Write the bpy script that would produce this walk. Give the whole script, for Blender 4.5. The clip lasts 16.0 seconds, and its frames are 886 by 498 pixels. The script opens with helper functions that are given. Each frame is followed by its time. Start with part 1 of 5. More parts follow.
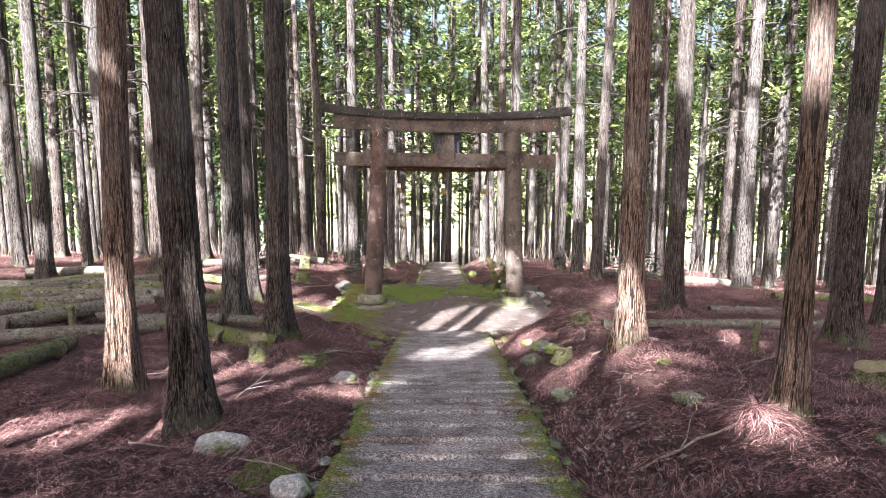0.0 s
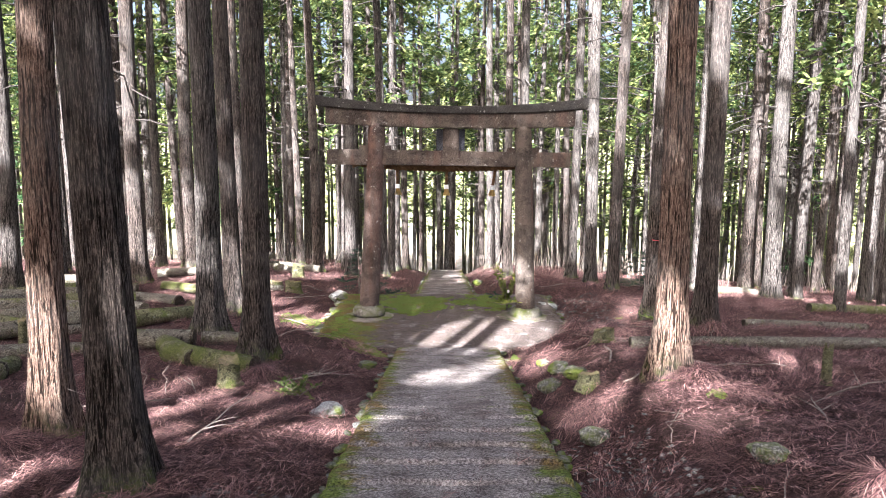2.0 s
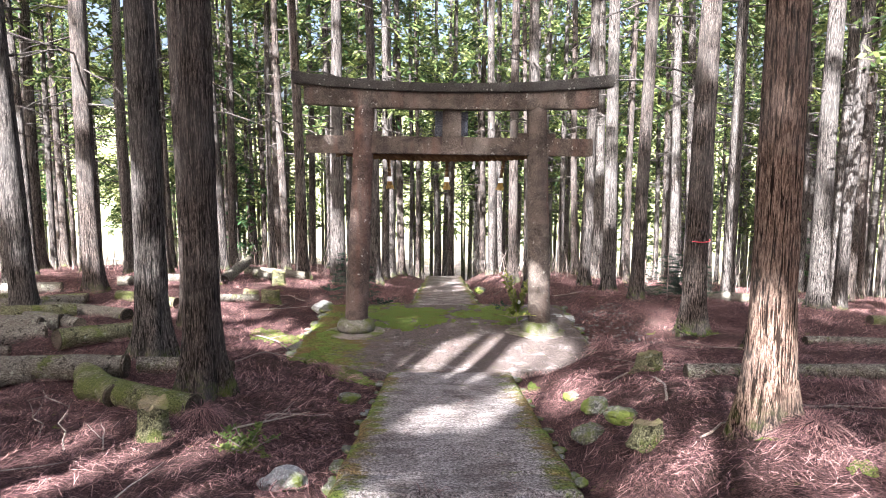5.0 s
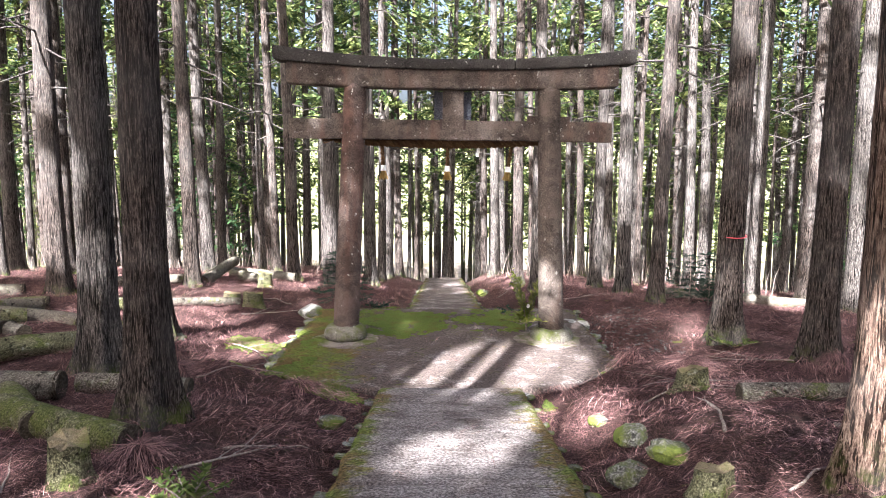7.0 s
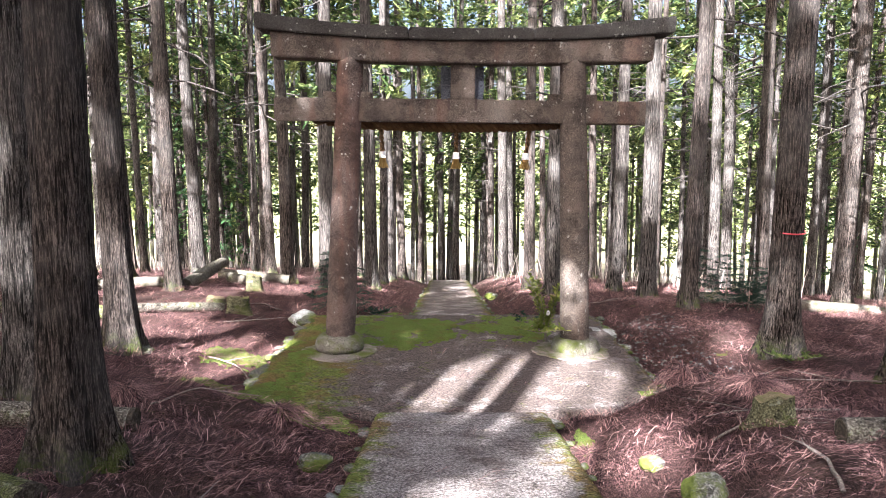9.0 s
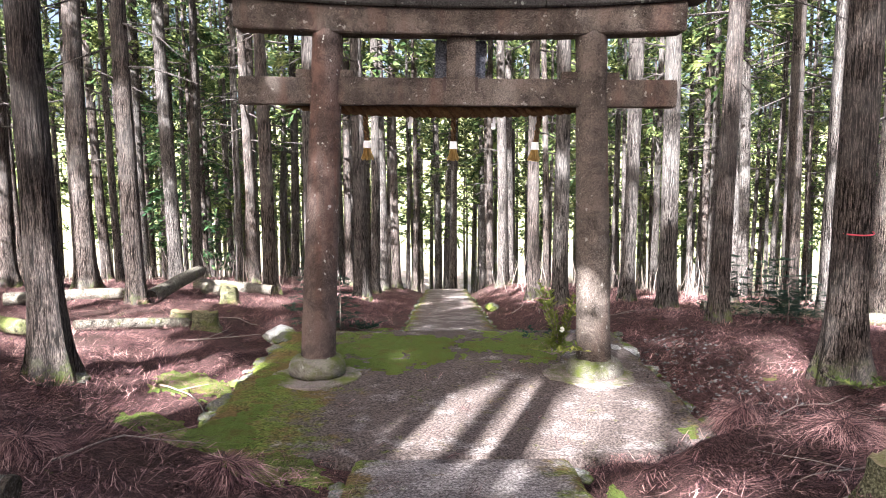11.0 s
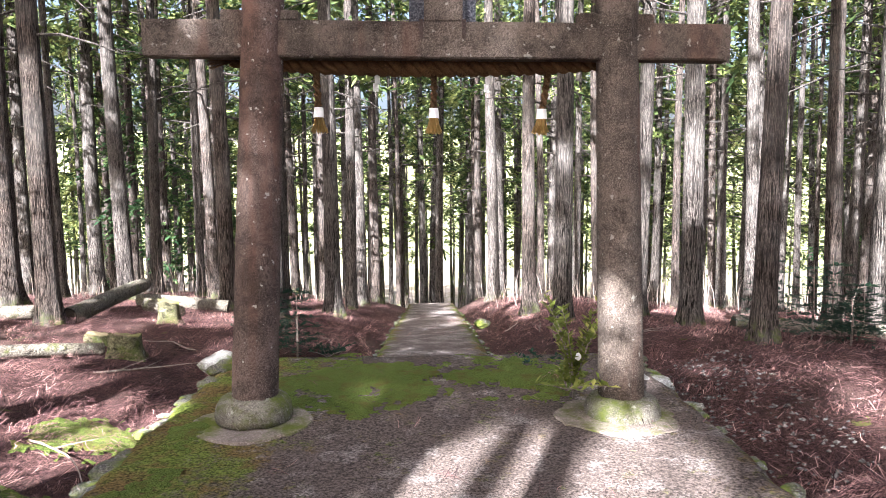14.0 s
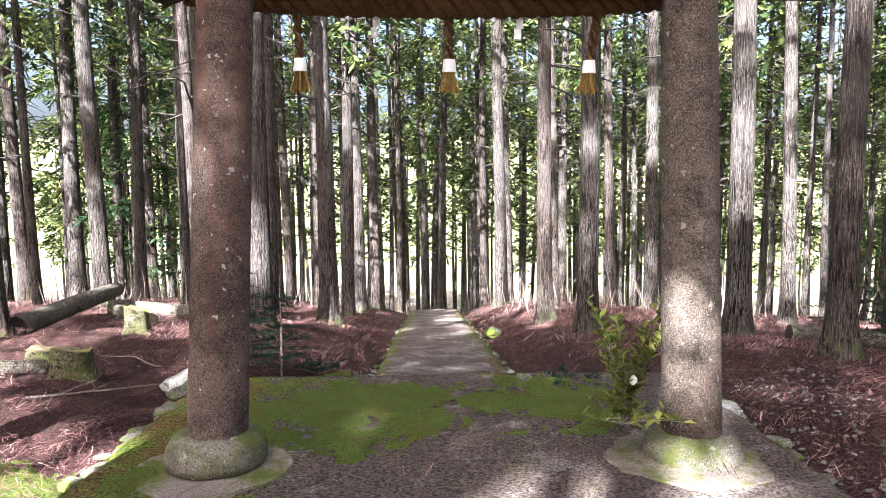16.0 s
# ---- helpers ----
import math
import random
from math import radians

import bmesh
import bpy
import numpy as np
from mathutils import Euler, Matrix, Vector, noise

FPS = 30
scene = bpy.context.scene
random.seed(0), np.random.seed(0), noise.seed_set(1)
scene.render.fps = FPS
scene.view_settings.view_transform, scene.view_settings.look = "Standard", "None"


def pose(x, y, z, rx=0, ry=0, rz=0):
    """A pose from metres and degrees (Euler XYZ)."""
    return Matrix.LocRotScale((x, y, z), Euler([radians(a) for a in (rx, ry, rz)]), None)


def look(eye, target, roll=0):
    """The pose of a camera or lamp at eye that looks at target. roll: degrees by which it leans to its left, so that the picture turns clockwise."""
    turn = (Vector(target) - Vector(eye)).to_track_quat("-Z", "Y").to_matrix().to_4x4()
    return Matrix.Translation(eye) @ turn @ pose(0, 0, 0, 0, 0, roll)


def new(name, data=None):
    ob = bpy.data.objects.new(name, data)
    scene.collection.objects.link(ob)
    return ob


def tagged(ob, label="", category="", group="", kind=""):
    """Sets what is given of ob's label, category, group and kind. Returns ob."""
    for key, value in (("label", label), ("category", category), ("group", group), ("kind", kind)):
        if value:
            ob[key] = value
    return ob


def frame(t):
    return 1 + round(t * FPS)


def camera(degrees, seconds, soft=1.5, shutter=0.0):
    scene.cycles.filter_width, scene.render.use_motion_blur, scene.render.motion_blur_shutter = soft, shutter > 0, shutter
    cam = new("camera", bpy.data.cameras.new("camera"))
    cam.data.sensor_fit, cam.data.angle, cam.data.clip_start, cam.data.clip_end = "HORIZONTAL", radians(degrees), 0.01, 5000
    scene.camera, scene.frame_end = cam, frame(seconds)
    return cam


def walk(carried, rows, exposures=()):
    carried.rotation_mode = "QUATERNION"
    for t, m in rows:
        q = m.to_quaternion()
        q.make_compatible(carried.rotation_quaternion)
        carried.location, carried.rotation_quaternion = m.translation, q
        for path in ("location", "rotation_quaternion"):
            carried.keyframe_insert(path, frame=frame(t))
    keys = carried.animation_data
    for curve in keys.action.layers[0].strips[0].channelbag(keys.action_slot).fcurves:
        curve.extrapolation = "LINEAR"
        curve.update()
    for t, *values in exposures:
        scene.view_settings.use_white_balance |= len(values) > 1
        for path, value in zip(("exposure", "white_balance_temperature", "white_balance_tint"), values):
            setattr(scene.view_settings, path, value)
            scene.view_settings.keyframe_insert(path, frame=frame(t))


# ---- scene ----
cam = camera(65.1, 16.0, soft=0.5)
EXPOSURE = 3.7
METRES, EYE, TILT, LEAN, TURN = 10.5, 1.52, 0.0, 0.0, 0.0
ROWS = [
    (0.0, 0.0, 0.0, 0.0, 0.0, -8.92, 0.01),
    (0.5, 0.001, 0.032, -0.0034, 0.08, -8.89, -0.02),
    (1.0, -0.0012, 0.0627, -0.0083, 0.17, -8.7, 0.02),
    (1.5, 0.0011, 0.0942, -0.0147, 0.23, -8.51, 0.12),
    (2.0, 0.0001, 0.1241, -0.0204, 0.27, -8.3, 0.05),
    (2.5, -0.0015, 0.1551, -0.0243, 0.29, -8.17, 0.07),
    (3.0, -0.0009, 0.1868, -0.0318, 0.24, -8.05, 0.08),
    (3.5, -0.003, 0.2213, -0.0394, 0.17, -7.97, 0.05),
    (4.0, -0.0029, 0.2536, -0.0436, 0.11, -7.94, 0.12),
    (6.5, -0.0075, 0.3953, -0.0657, -0.03, -7.73, 0.05),
    (7.0, -0.0055, 0.4264, -0.0729, 0.01, -7.67, 0.11),
    (7.5, -0.0082, 0.4551, -0.0781, 0.06, -7.54, 0.05),
    (8.0, -0.0102, 0.485, -0.0827, 0.17, -7.55, 0.18),
    (8.5, -0.0083, 0.5158, -0.0879, 0.23, -7.54, 0.2),
    (9.0, -0.0112, 0.5474, -0.0933, 0.28, -7.5, 0.19),
    (11.5, -0.0089, 0.7035, -0.1164, -0.14, -6.62, 0.55),
    (12.0, -0.0059, 0.7329, -0.1219, -0.37, -6.33, 0.69),
    (12.5, -0.0034, 0.7593, -0.1264, -0.62, -6.07, 0.69),
    (13.0, -0.0046, 0.7894, -0.1312, -0.82, -5.97, 0.64),
    (13.5, -0.0021, 0.8198, -0.1373, -1.0, -5.85, 0.69),
    (14.0, -0.0033, 0.8486, -0.1415, -1.08, -5.76, 0.62),
    (14.5, -0.007, 0.8797, -0.1465, -1.09, -5.64, 0.62),
    (15.0, -0.0074, 0.9108, -0.1521, -1.1, -5.51, 0.63),
    (15.5, -0.0118, 0.9411, -0.1574, -1.07, -5.37, 0.57),
    (16.0, -0.0122, 0.9708, -0.1613, -1.08, -5.3, 0.69),
]
walk(cam, [(t, pose(0, 0, EYE, TILT, LEAN, TURN) @ pose(METRES * x, METRES * y, METRES * z, 90 + pitch, roll, yaw)) for t, x, y, z, yaw, pitch, roll in ROWS],
     exposures=[(0.0, EXPOSURE, 5950, 14), (16.0, EXPOSURE, 5950, 14)])

# ---- light ----
SUN_TURN, SUN_RISE = 20.0, 36.0          # the way the shadows run (degrees right of ahead), and the sun's height
world = bpy.data.worlds.new("world")
scene.world = world
world.use_nodes = True
wn = world.node_tree.nodes
sky = wn.new("ShaderNodeTexSky")
sky.sky_type, sky.sun_disc = "NISHITA", False
sky.sun_elevation, sky.sun_rotation = radians(SUN_RISE), radians(180 + SUN_TURN)
sky.air_density, sky.dust_density, sky.ozone_density = 0.8, 9.0, 0.2
world.node_tree.links.new(sky.outputs[0], wn["Background"].inputs[0])
wn["Background"].inputs[1].default_value = 0.050
sun_dir = Vector((math.sin(radians(SUN_TURN)) * math.cos(radians(SUN_RISE)), math.cos(radians(SUN_TURN)) * math.cos(radians(SUN_RISE)), -math.sin(radians(SUN_RISE))))
sun = new("sun", bpy.data.lights.new("sun", "SUN"))
sun.data.energy, sun.data.angle, sun.data.color = 5.0, radians(0.53), (1.0, 0.965, 0.91)
sun.matrix_world = look((0, 0, 30), Vector((0, 0, 30)) + sun_dir)


# ---- helpers of the scene ----
def mesh_of(name, verts, faces, mats, smooth=False, index=None):
    me = bpy.data.meshes.new(name)
    me.from_pydata([tuple(v) for v in verts], [], [tuple(int(i) for i in f) for f in faces])
    for m in (mats if isinstance(mats, (list, tuple)) else [mats]):
        me.materials.append(m)
    if index is not None:
        me.polygons.foreach_set("material_index", index)
    if smooth:
        me.polygons.foreach_set("use_smooth", [True] * len(me.polygons))
    me.update()
    return me


def put(name, me, parent=None, label=""):
    ob = new(name, me)
    if parent is not None:
        ob.parent = parent
    return tagged(ob, label)


def part(name, bm, material, parent, label="", smooth=False):
    me = bpy.data.meshes.new(name)
    bm.to_mesh(me)
    bm.free()
    me.materials.append(material)
    if smooth:
        me.polygons.foreach_set("use_smooth", [True] * len(me.polygons))
    return put(name, me, parent, label)


def smooth_step(a, b, x):
    u = min(1.0, max(0.0, (x - a) / (b - a)))
    return u * u * (3 - 2 * u)


def fractal(x, y, z=0.0, octaves=3):
    total, amp = 0.0, 1.0
    for i in range(octaves):
        total += amp * noise.noise((x, y, z + 7.3 * i))
        x, y, z, amp = x * 2.1, y * 2.1, z * 2.1, amp * 0.5
    return total


# ---- materials ----
class Nodes:
    """A short way to wire a node material."""
    def __init__(self, name, roughness=0.85):
        self.mat = bpy.data.materials.new(name)
        self.mat.use_nodes = True
        self.tree = self.mat.node_tree
        self.bsdf = self.tree.nodes["Principled BSDF"]
        self.bsdf.inputs["Roughness"].default_value = roughness
        self.bsdf.inputs["Specular IOR Level"].default_value = 0.05
        self.coord = self.tree.nodes.new("ShaderNodeTexCoord").outputs["Object"]

    def link(self, a, b):
        self.tree.links.new(a, b)

    def scaled(self, scale, source=None):
        n = self.tree.nodes.new("ShaderNodeMapping")
        n.inputs["Scale"].default_value = scale
        self.link(source or self.coord, n.inputs["Vector"])
        return n.outputs[0]

    def noise(self, scale, detail=4.0, rough=0.6, vec=None, distort=0.0):
        n = self.tree.nodes.new("ShaderNodeTexNoise")
        n.inputs["Scale"].default_value, n.inputs["Detail"].default_value = scale, detail
        n.inputs["Roughness"].default_value, n.inputs["Distortion"].default_value = rough, distort
        self.link(vec or self.coord, n.inputs["Vector"])
        return n.outputs["Fac"]

    def ramp(self, fac, *stops):
        n = self.tree.nodes.new("ShaderNodeValToRGB")
        els = n.color_ramp.elements
        while len(els) < len(stops):
            els.new(0.5)
        for e, (p, c) in zip(els, stops):
            e.position = p
            e.color = (*c, 1) if isinstance(c, tuple) else (c, c, c, 1)
        self.link(fac, n.inputs[0])
        return n.outputs[0]

    def mix(self, fac, a, b, kind="MIX"):
        n = self.tree.nodes.new("ShaderNodeMix")
        n.data_type, n.blend_type = "RGBA", kind
        for value, socket in ((fac, n.inputs[0]), (a, n.inputs[6]), (b, n.inputs[7])):
            if isinstance(value, (int, float)):
                socket.default_value = value
            elif isinstance(value, tuple):
                socket.default_value = (*value, 1)
            else:
                self.link(value, socket)
        return n.outputs[2]

    def math(self, op, a, b=0.5):
        n = self.tree.nodes.new("ShaderNodeMath")
        n.operation, n.use_clamp = op, True
        for value, socket in ((a, n.inputs[0]), (b, n.inputs[1])):
            if isinstance(value, (int, float)):
                socket.default_value = value
            else:
                self.link(value, socket)
        return n.outputs[0]

    def axis(self, name):
        n = self.tree.nodes.new("ShaderNodeSeparateXYZ")
        self.link(self.coord, n.inputs[0])
        return n.outputs[name]

    def height(self, lo, hi):
        n = self.tree.nodes.new("ShaderNodeMapRange")
        n.inputs["From Min"].default_value, n.inputs["From Max"].default_value = lo, hi
        self.link(self.axis("Z"), n.inputs["Value"])
        return n.outputs[0]

    def random(self, island=False):
        if island:
            return self.tree.nodes.new("ShaderNodeNewGeometry").outputs["Random Per Island"]
        return self.tree.nodes.new("ShaderNodeObjectInfo").outputs["Random"]

    def done(self, colour, bump=None, strength=0.5, distance=0.02):
        if isinstance(colour, tuple):
            self.bsdf.inputs["Base Color"].default_value = (*colour, 1)
        else:
            self.link(colour, self.bsdf.inputs["Base Color"])
        if bump is not None:
            n = self.tree.nodes.new("ShaderNodeBump")
            n.inputs["Strength"].default_value, n.inputs["Distance"].default_value = strength, distance
            self.link(bump, n.inputs["Height"])
            self.link(n.outputs[0], self.bsdf.inputs["Normal"])
        return self.mat


def bark_material(name, dark, mid, light, moss=0.0):
    """Cedar bark: long fibrous strips with dark fissures whose shade is put into the colour, grey weathering and a
    mossy foot.
    """
    n = Nodes(name, 0.9)
    strips_of_bark = n.noise(1.0, 5, 0.6, n.scaled((52, 52, 3.6)), 0.8)
    strands = n.noise(1.0, 8, 0.75, n.scaled((105, 105, 11)), 0.5)
    flakes = n.noise(1.0, 5, 0.7, n.scaled((62, 62, 22)), 0.6)
    patch = n.noise(0.9, 4, 0.65)
    colour = n.ramp(strands, (0.40, dark), (0.5, mid), (0.61, light))
    colour = n.mix(n.ramp(flakes, (0.55, 0.0), (0.66, 0.8)), colour, light)
    colour = n.mix(n.ramp(flakes, (0.32, 0.8), (0.44, 0.0)), colour, dark)
    # fissures between strips: crevice shade put into the colour
    colour = n.mix(n.ramp(strips_of_bark, (0.42, 0.97), (0.50, 0.0)), colour, tuple(0.22 * c for c in dark))
    colour = n.mix(n.ramp(patch, (0.46, 0.0), (0.64, 0.5)), colour, n.mix(strands, tuple(0.7 * c for c in dark), (0.30, 0.28, 0.26)))
    colour = n.mix(n.ramp(n.random(), (0.0, 0.0), (1.0, 0.5)), colour, n.mix(0.5, colour, (0.04, 0.034, 0.032)))
    if moss:
        low = n.math("MULTIPLY", n.ramp(n.height(0.0, moss), (0.0, 1.0), (1.0, 0.0)), n.ramp(n.noise(7, 6, 0.75), (0.48, 0.0), (0.60, 0.9)))
        colour = n.mix(low, colour, n.mix(n.noise(60, 3), (0.025, 0.036, 0.008), (0.15, 0.18, 0.045)))
    return n.done(colour, n.mix(0.45, strips_of_bark, strands), 1.0, 0.07)


def log_material(name, dark, mid, light, moss):
    """Old bark on felled trunks: grey-brown flakes, lichen and cushions of moss."""
    n = Nodes(name, 0.92)
    fine = n.noise(75, 6, 0.75)
    flake = n.noise(16, 5, 0.7, None, 0.6)
    colour = n.ramp(fine, (0.36, dark), (0.5, mid), (0.64, light))
    colour = n.mix(n.ramp(flake, (0.36, 0.9), (0.46, 0.0)), colour, tuple(0.4 * c for c in dark))
    colour = n.mix(n.ramp(n.noise(9, 5, 0.7), (0.60, 0.0), (0.66, 0.7)), colour, (0.33, 0.34, 0.27))
    green = n.mix(n.ramp(fine, (0.38, 0.0), (0.62, 1.0)), (0.026, 0.034, 0.008), (0.15, 0.165, 0.055))
    colour = n.mix(n.ramp(n.noise(2.6, 7, 0.78), (0.62 - 0.2 * moss, 0.0), (0.70 - 0.2 * moss, 0.95)), colour, green)
    return n.done(colour, n.mix(0.5, fine, flake), 1.0, 0.05)


def stone_material(name, dark, mid, light, rust=0.0, moss=0.0, lichen=0.0, grain=140, soot=0.0):
    n = Nodes(name, 0.88)
    speck = n.noise(grain, 3, 0.7)
    cloud = n.noise(3.2, 6, 0.65)
    colour = n.mix(n.ramp(cloud, (0.3, 0.0), (0.7, 1.0)), dark, mid)
    colour = n.mix(n.ramp(speck, (0.45, 0.0), (0.68, 0.8)), colour, light)
    colour = n.mix(n.ramp(n.noise(55, 2, 0.5), (0.56, 0.0), (0.66, 0.7)), colour, dark)
    if rust:
        fac = n.ramp(n.noise(1.0, 4, 0.6, n.scaled((4.0, 4.0, 0.45))), (0.51, 0.0), (0.64, rust))
        colour = n.mix(fac, colour, n.mix(speck, (0.045, 0.024, 0.019), (0.19, 0.108, 0.083)))
    if soot:
        fac = n.math("MULTIPLY", n.ramp(n.noise(2.3, 7, 0.75), (0.46, 0.0), (0.60, soot)), n.ramp(speck, (0.40, 1.0), (0.62, 0.45)))
        colour = n.mix(fac, colour, (0.016, 0.013, 0.011))
    if lichen:
        fac = n.ramp(n.noise(17, 3, 0.5), (0.67, 0.0), (0.70, lichen))
        colour = n.mix(fac, colour, (0.42, 0.42, 0.38))
    if moss:
        fac = n.ramp(n.noise(2.2, 6, 0.72), (0.52 - 0.12 * moss, 0.0), (0.66 - 0.12 * moss, 1.0))
        colour = n.mix(fac, colour, n.mix(n.noise(70, 3), (0.025, 0.036, 0.008), (0.13, 0.15, 0.035)))
    return n.done(colour, n.mix(0.5, speck, cloud), 0.6, 0.02)


def path_material(name, centre, half, moss_amount, banded=0.75, stain=0.0):
    """Exposed-aggregate concrete with moss creeping in from both edges and damp brown stains."""
    n = Nodes(name, 0.85)
    pebble = n.noise(48, 5, 0.8)
    speck = n.noise(190, 2, 0.6)
    cloud = n.noise(2.6, 6, 0.7)
    across = n.noise(1.0, 6, 0.7, n.scaled((1.6, 13, 1)))
    colour = n.ramp(pebble, (0.38, (0.05, 0.042, 0.04)), (0.5, (0.175, 0.15, 0.14)), (0.60, (0.42, 0.38, 0.36)))
    colour = n.mix(n.ramp(speck, (0.60, 0.0), (0.68, 0.8)), colour, (0.50, 0.47, 0.45))
    colour = n.mix(n.ramp(cloud, (0.44 - stain, 0.0), (0.60 - stain, 0.8 + stain)), colour, n.mix(n.ramp(pebble, (0.4, 0.0), (0.62, 1.0)), (0.022, 0.017, 0.015), (0.16, 0.125, 0.11)))
    colour = n.mix(n.ramp(across, (0.56, 0.0), (0.68, banded)), colour, (0.06, 0.045, 0.04))
    cell = n.tree.nodes.new("ShaderNodeTexVoronoi")
    cell.feature = "DISTANCE_TO_EDGE"
    cell.inputs["Scale"].default_value = 1.1
    wander = n.tree.nodes.new("ShaderNodeVectorMath")
    warp = n.tree.nodes.new("ShaderNodeTexNoise")
    warp.inputs["Scale"].default_value, warp.inputs["Detail"].default_value = 3.0, 5.0
    n.link(n.coord, warp.inputs["Vector"])
    n.link(n.coord, wander.inputs[0])
    n.link(warp.outputs["Color"], wander.inputs[1])
    n.link(wander.outputs[0], cell.inputs["Vector"])
    crack = n.math("MULTIPLY", n.ramp(cell.outputs["Distance"], (0.0, 1.0), (0.010, 0.0)), n.ramp(n.noise(1.4, 3), (0.5, 0.0), (0.6, 0.9)))
    colour = n.mix(crack, colour, (0.02, 0.016, 0.014))
    side = n.tree.nodes.new("ShaderNodeMath")
    side.operation = "SUBTRACT"
    n.link(n.axis("X"), side.inputs[0])
    side.inputs[1].default_value = centre
    away = n.tree.nodes.new("ShaderNodeMath")
    away.operation = "ABSOLUTE"
    n.link(side.outputs[0], away.inputs[0])
    rim = n.tree.nodes.new("ShaderNodeMapRange")
    rim.inputs["From Min"].default_value, rim.inputs["From Max"].default_value = half * 0.55, half
    n.link(away.outputs[0], rim.inputs["Value"])
    fac = n.math("ADD", n.math("MULTIPLY", rim.outputs[0], 0.26), n.noise(4, 8, 0.8))
    fac = n.ramp(fac, (0.66 - moss_amount, 0.0), (0.76 - moss_amount, 0.95))
    green = n.mix(n.ramp(n.noise(2.2, 4, 0.7), (0.42, 0.0), (0.56, 1.0)), n.mix(n.ramp(pebble, (0.4, 0.0), (0.6, 1.0)), (0.03, 0.022, 0.010), (0.20, 0.135, 0.05)), n.mix(n.ramp(pebble, (0.4, 0.0), (0.6, 1.0)), (0.022, 0.034, 0.006), (0.17, 0.21, 0.04)))
    colour = n.mix(fac, colour, green)
    return n.done(colour, n.mix(0.35 if banded else 0.0, pebble, across), 0.9, 0.025)


def leaf_material(name, low, high, warm=None):
    n = Nodes(name, 0.6)
    colour = n.mix(n.ramp(n.random(True), (0.0, 0.0), (0.55, 0.25), (1.0, 1.0)), low, high)
    colour = n.mix(n.ramp(n.noise(0.9, 3, 0.6), (0.42, 0.75), (0.56, 0.0)), colour, low)
    if warm:
        colour = n.mix(n.ramp(n.noise(0.5, 2), (0.55, 0.0), (0.75, 0.6)), colour, warm)
    n.bsdf.inputs["Subsurface Weight"].default_value = 0.0
    mat = n.done(colour)
    through_leaf = n.tree.nodes.new("ShaderNodeBsdfTranslucent")
    n.link(colour, through_leaf.inputs[0])
    both = n.tree.nodes.new("ShaderNodeMixShader")
    both.inputs[0].default_value = 0.45
    n.link(n.bsdf.outputs[0], both.inputs[1])
    n.link(through_leaf.outputs[0], both.inputs[2])
    n.link(both.outputs[0], n.tree.nodes["Material Output"].inputs[0])
    return mat


def ground_material():
    n = Nodes("cedar_litter_soil", 0.95)
    swirl = n.noise(1.3, 3, 0.6)
    strands = n.noise(1.0, 5, 0.75, n.scaled((70, 14, 30)), 3.0)
    strands_b = n.noise(1.0, 5, 0.75, n.scaled((14, 66, 30)), 3.0)
    fibre = n.mix(n.ramp(swirl, (0.4, 0.0), (0.6, 1.0)), strands, strands_b)
    colour = n.ramp(fibre, (0.40, (0.013, 0.008, 0.009)), (0.5, (0.072, 0.039, 0.037)), (0.61, (0.25, 0.14, 0.122)))
    colour = n.mix(n.ramp(n.noise(0.7, 5, 0.7), (0.52, 0.0), (0.68, 0.7)), colour, (0.07, 0.052, 0.042))
    colour = n.mix(n.ramp(n.noise(2.6, 6, 0.75), (0.64, 0.0), (0.70, 0.8)), colour, (0.13, 0.15, 0.035))
    # paler tan from y 26 to 60: the sunlit distance put into the colour
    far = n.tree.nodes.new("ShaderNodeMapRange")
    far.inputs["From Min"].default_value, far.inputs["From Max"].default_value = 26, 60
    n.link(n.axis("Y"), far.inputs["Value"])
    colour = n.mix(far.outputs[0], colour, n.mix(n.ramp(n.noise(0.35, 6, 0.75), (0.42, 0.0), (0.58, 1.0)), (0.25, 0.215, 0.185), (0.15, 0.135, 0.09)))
    # pale green-brown from y 84: sunlit far woods put into the colour
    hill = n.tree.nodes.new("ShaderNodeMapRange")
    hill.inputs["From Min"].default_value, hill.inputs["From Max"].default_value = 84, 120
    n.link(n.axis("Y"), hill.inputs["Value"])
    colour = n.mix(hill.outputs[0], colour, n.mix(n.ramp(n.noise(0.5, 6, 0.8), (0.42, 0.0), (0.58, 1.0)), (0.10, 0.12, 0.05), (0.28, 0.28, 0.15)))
    return n.done(colour, fibre, 1.0, 0.06)


def moss_material():
    n = Nodes("moss", 0.95)
    fine = n.noise(110, 4, 0.7)
    colour = n.mix(n.ramp(fine, (0.35, 0.0), (0.65, 1.0)), (0.016, 0.03, 0.006), (0.21, 0.27, 0.065))
    colour = n.mix(n.ramp(n.noise(4, 5, 0.7), (0.50, 0.0), (0.68, 0.75)), colour, n.mix(fine, (0.05, 0.035, 0.012), (0.20, 0.15, 0.05)))
    return n.done(colour, fine, 1.0, 0.04)


def litter_material():
    n = Nodes("dead_cedar_frond", 0.7)
    return n.done(n.ramp(n.random(True), (0.0, (0.008, 0.005, 0.006)), (0.38, (0.044, 0.022, 0.025)), (0.72, (0.20, 0.103, 0.097)), (1.0, (0.46, 0.29, 0.25))))


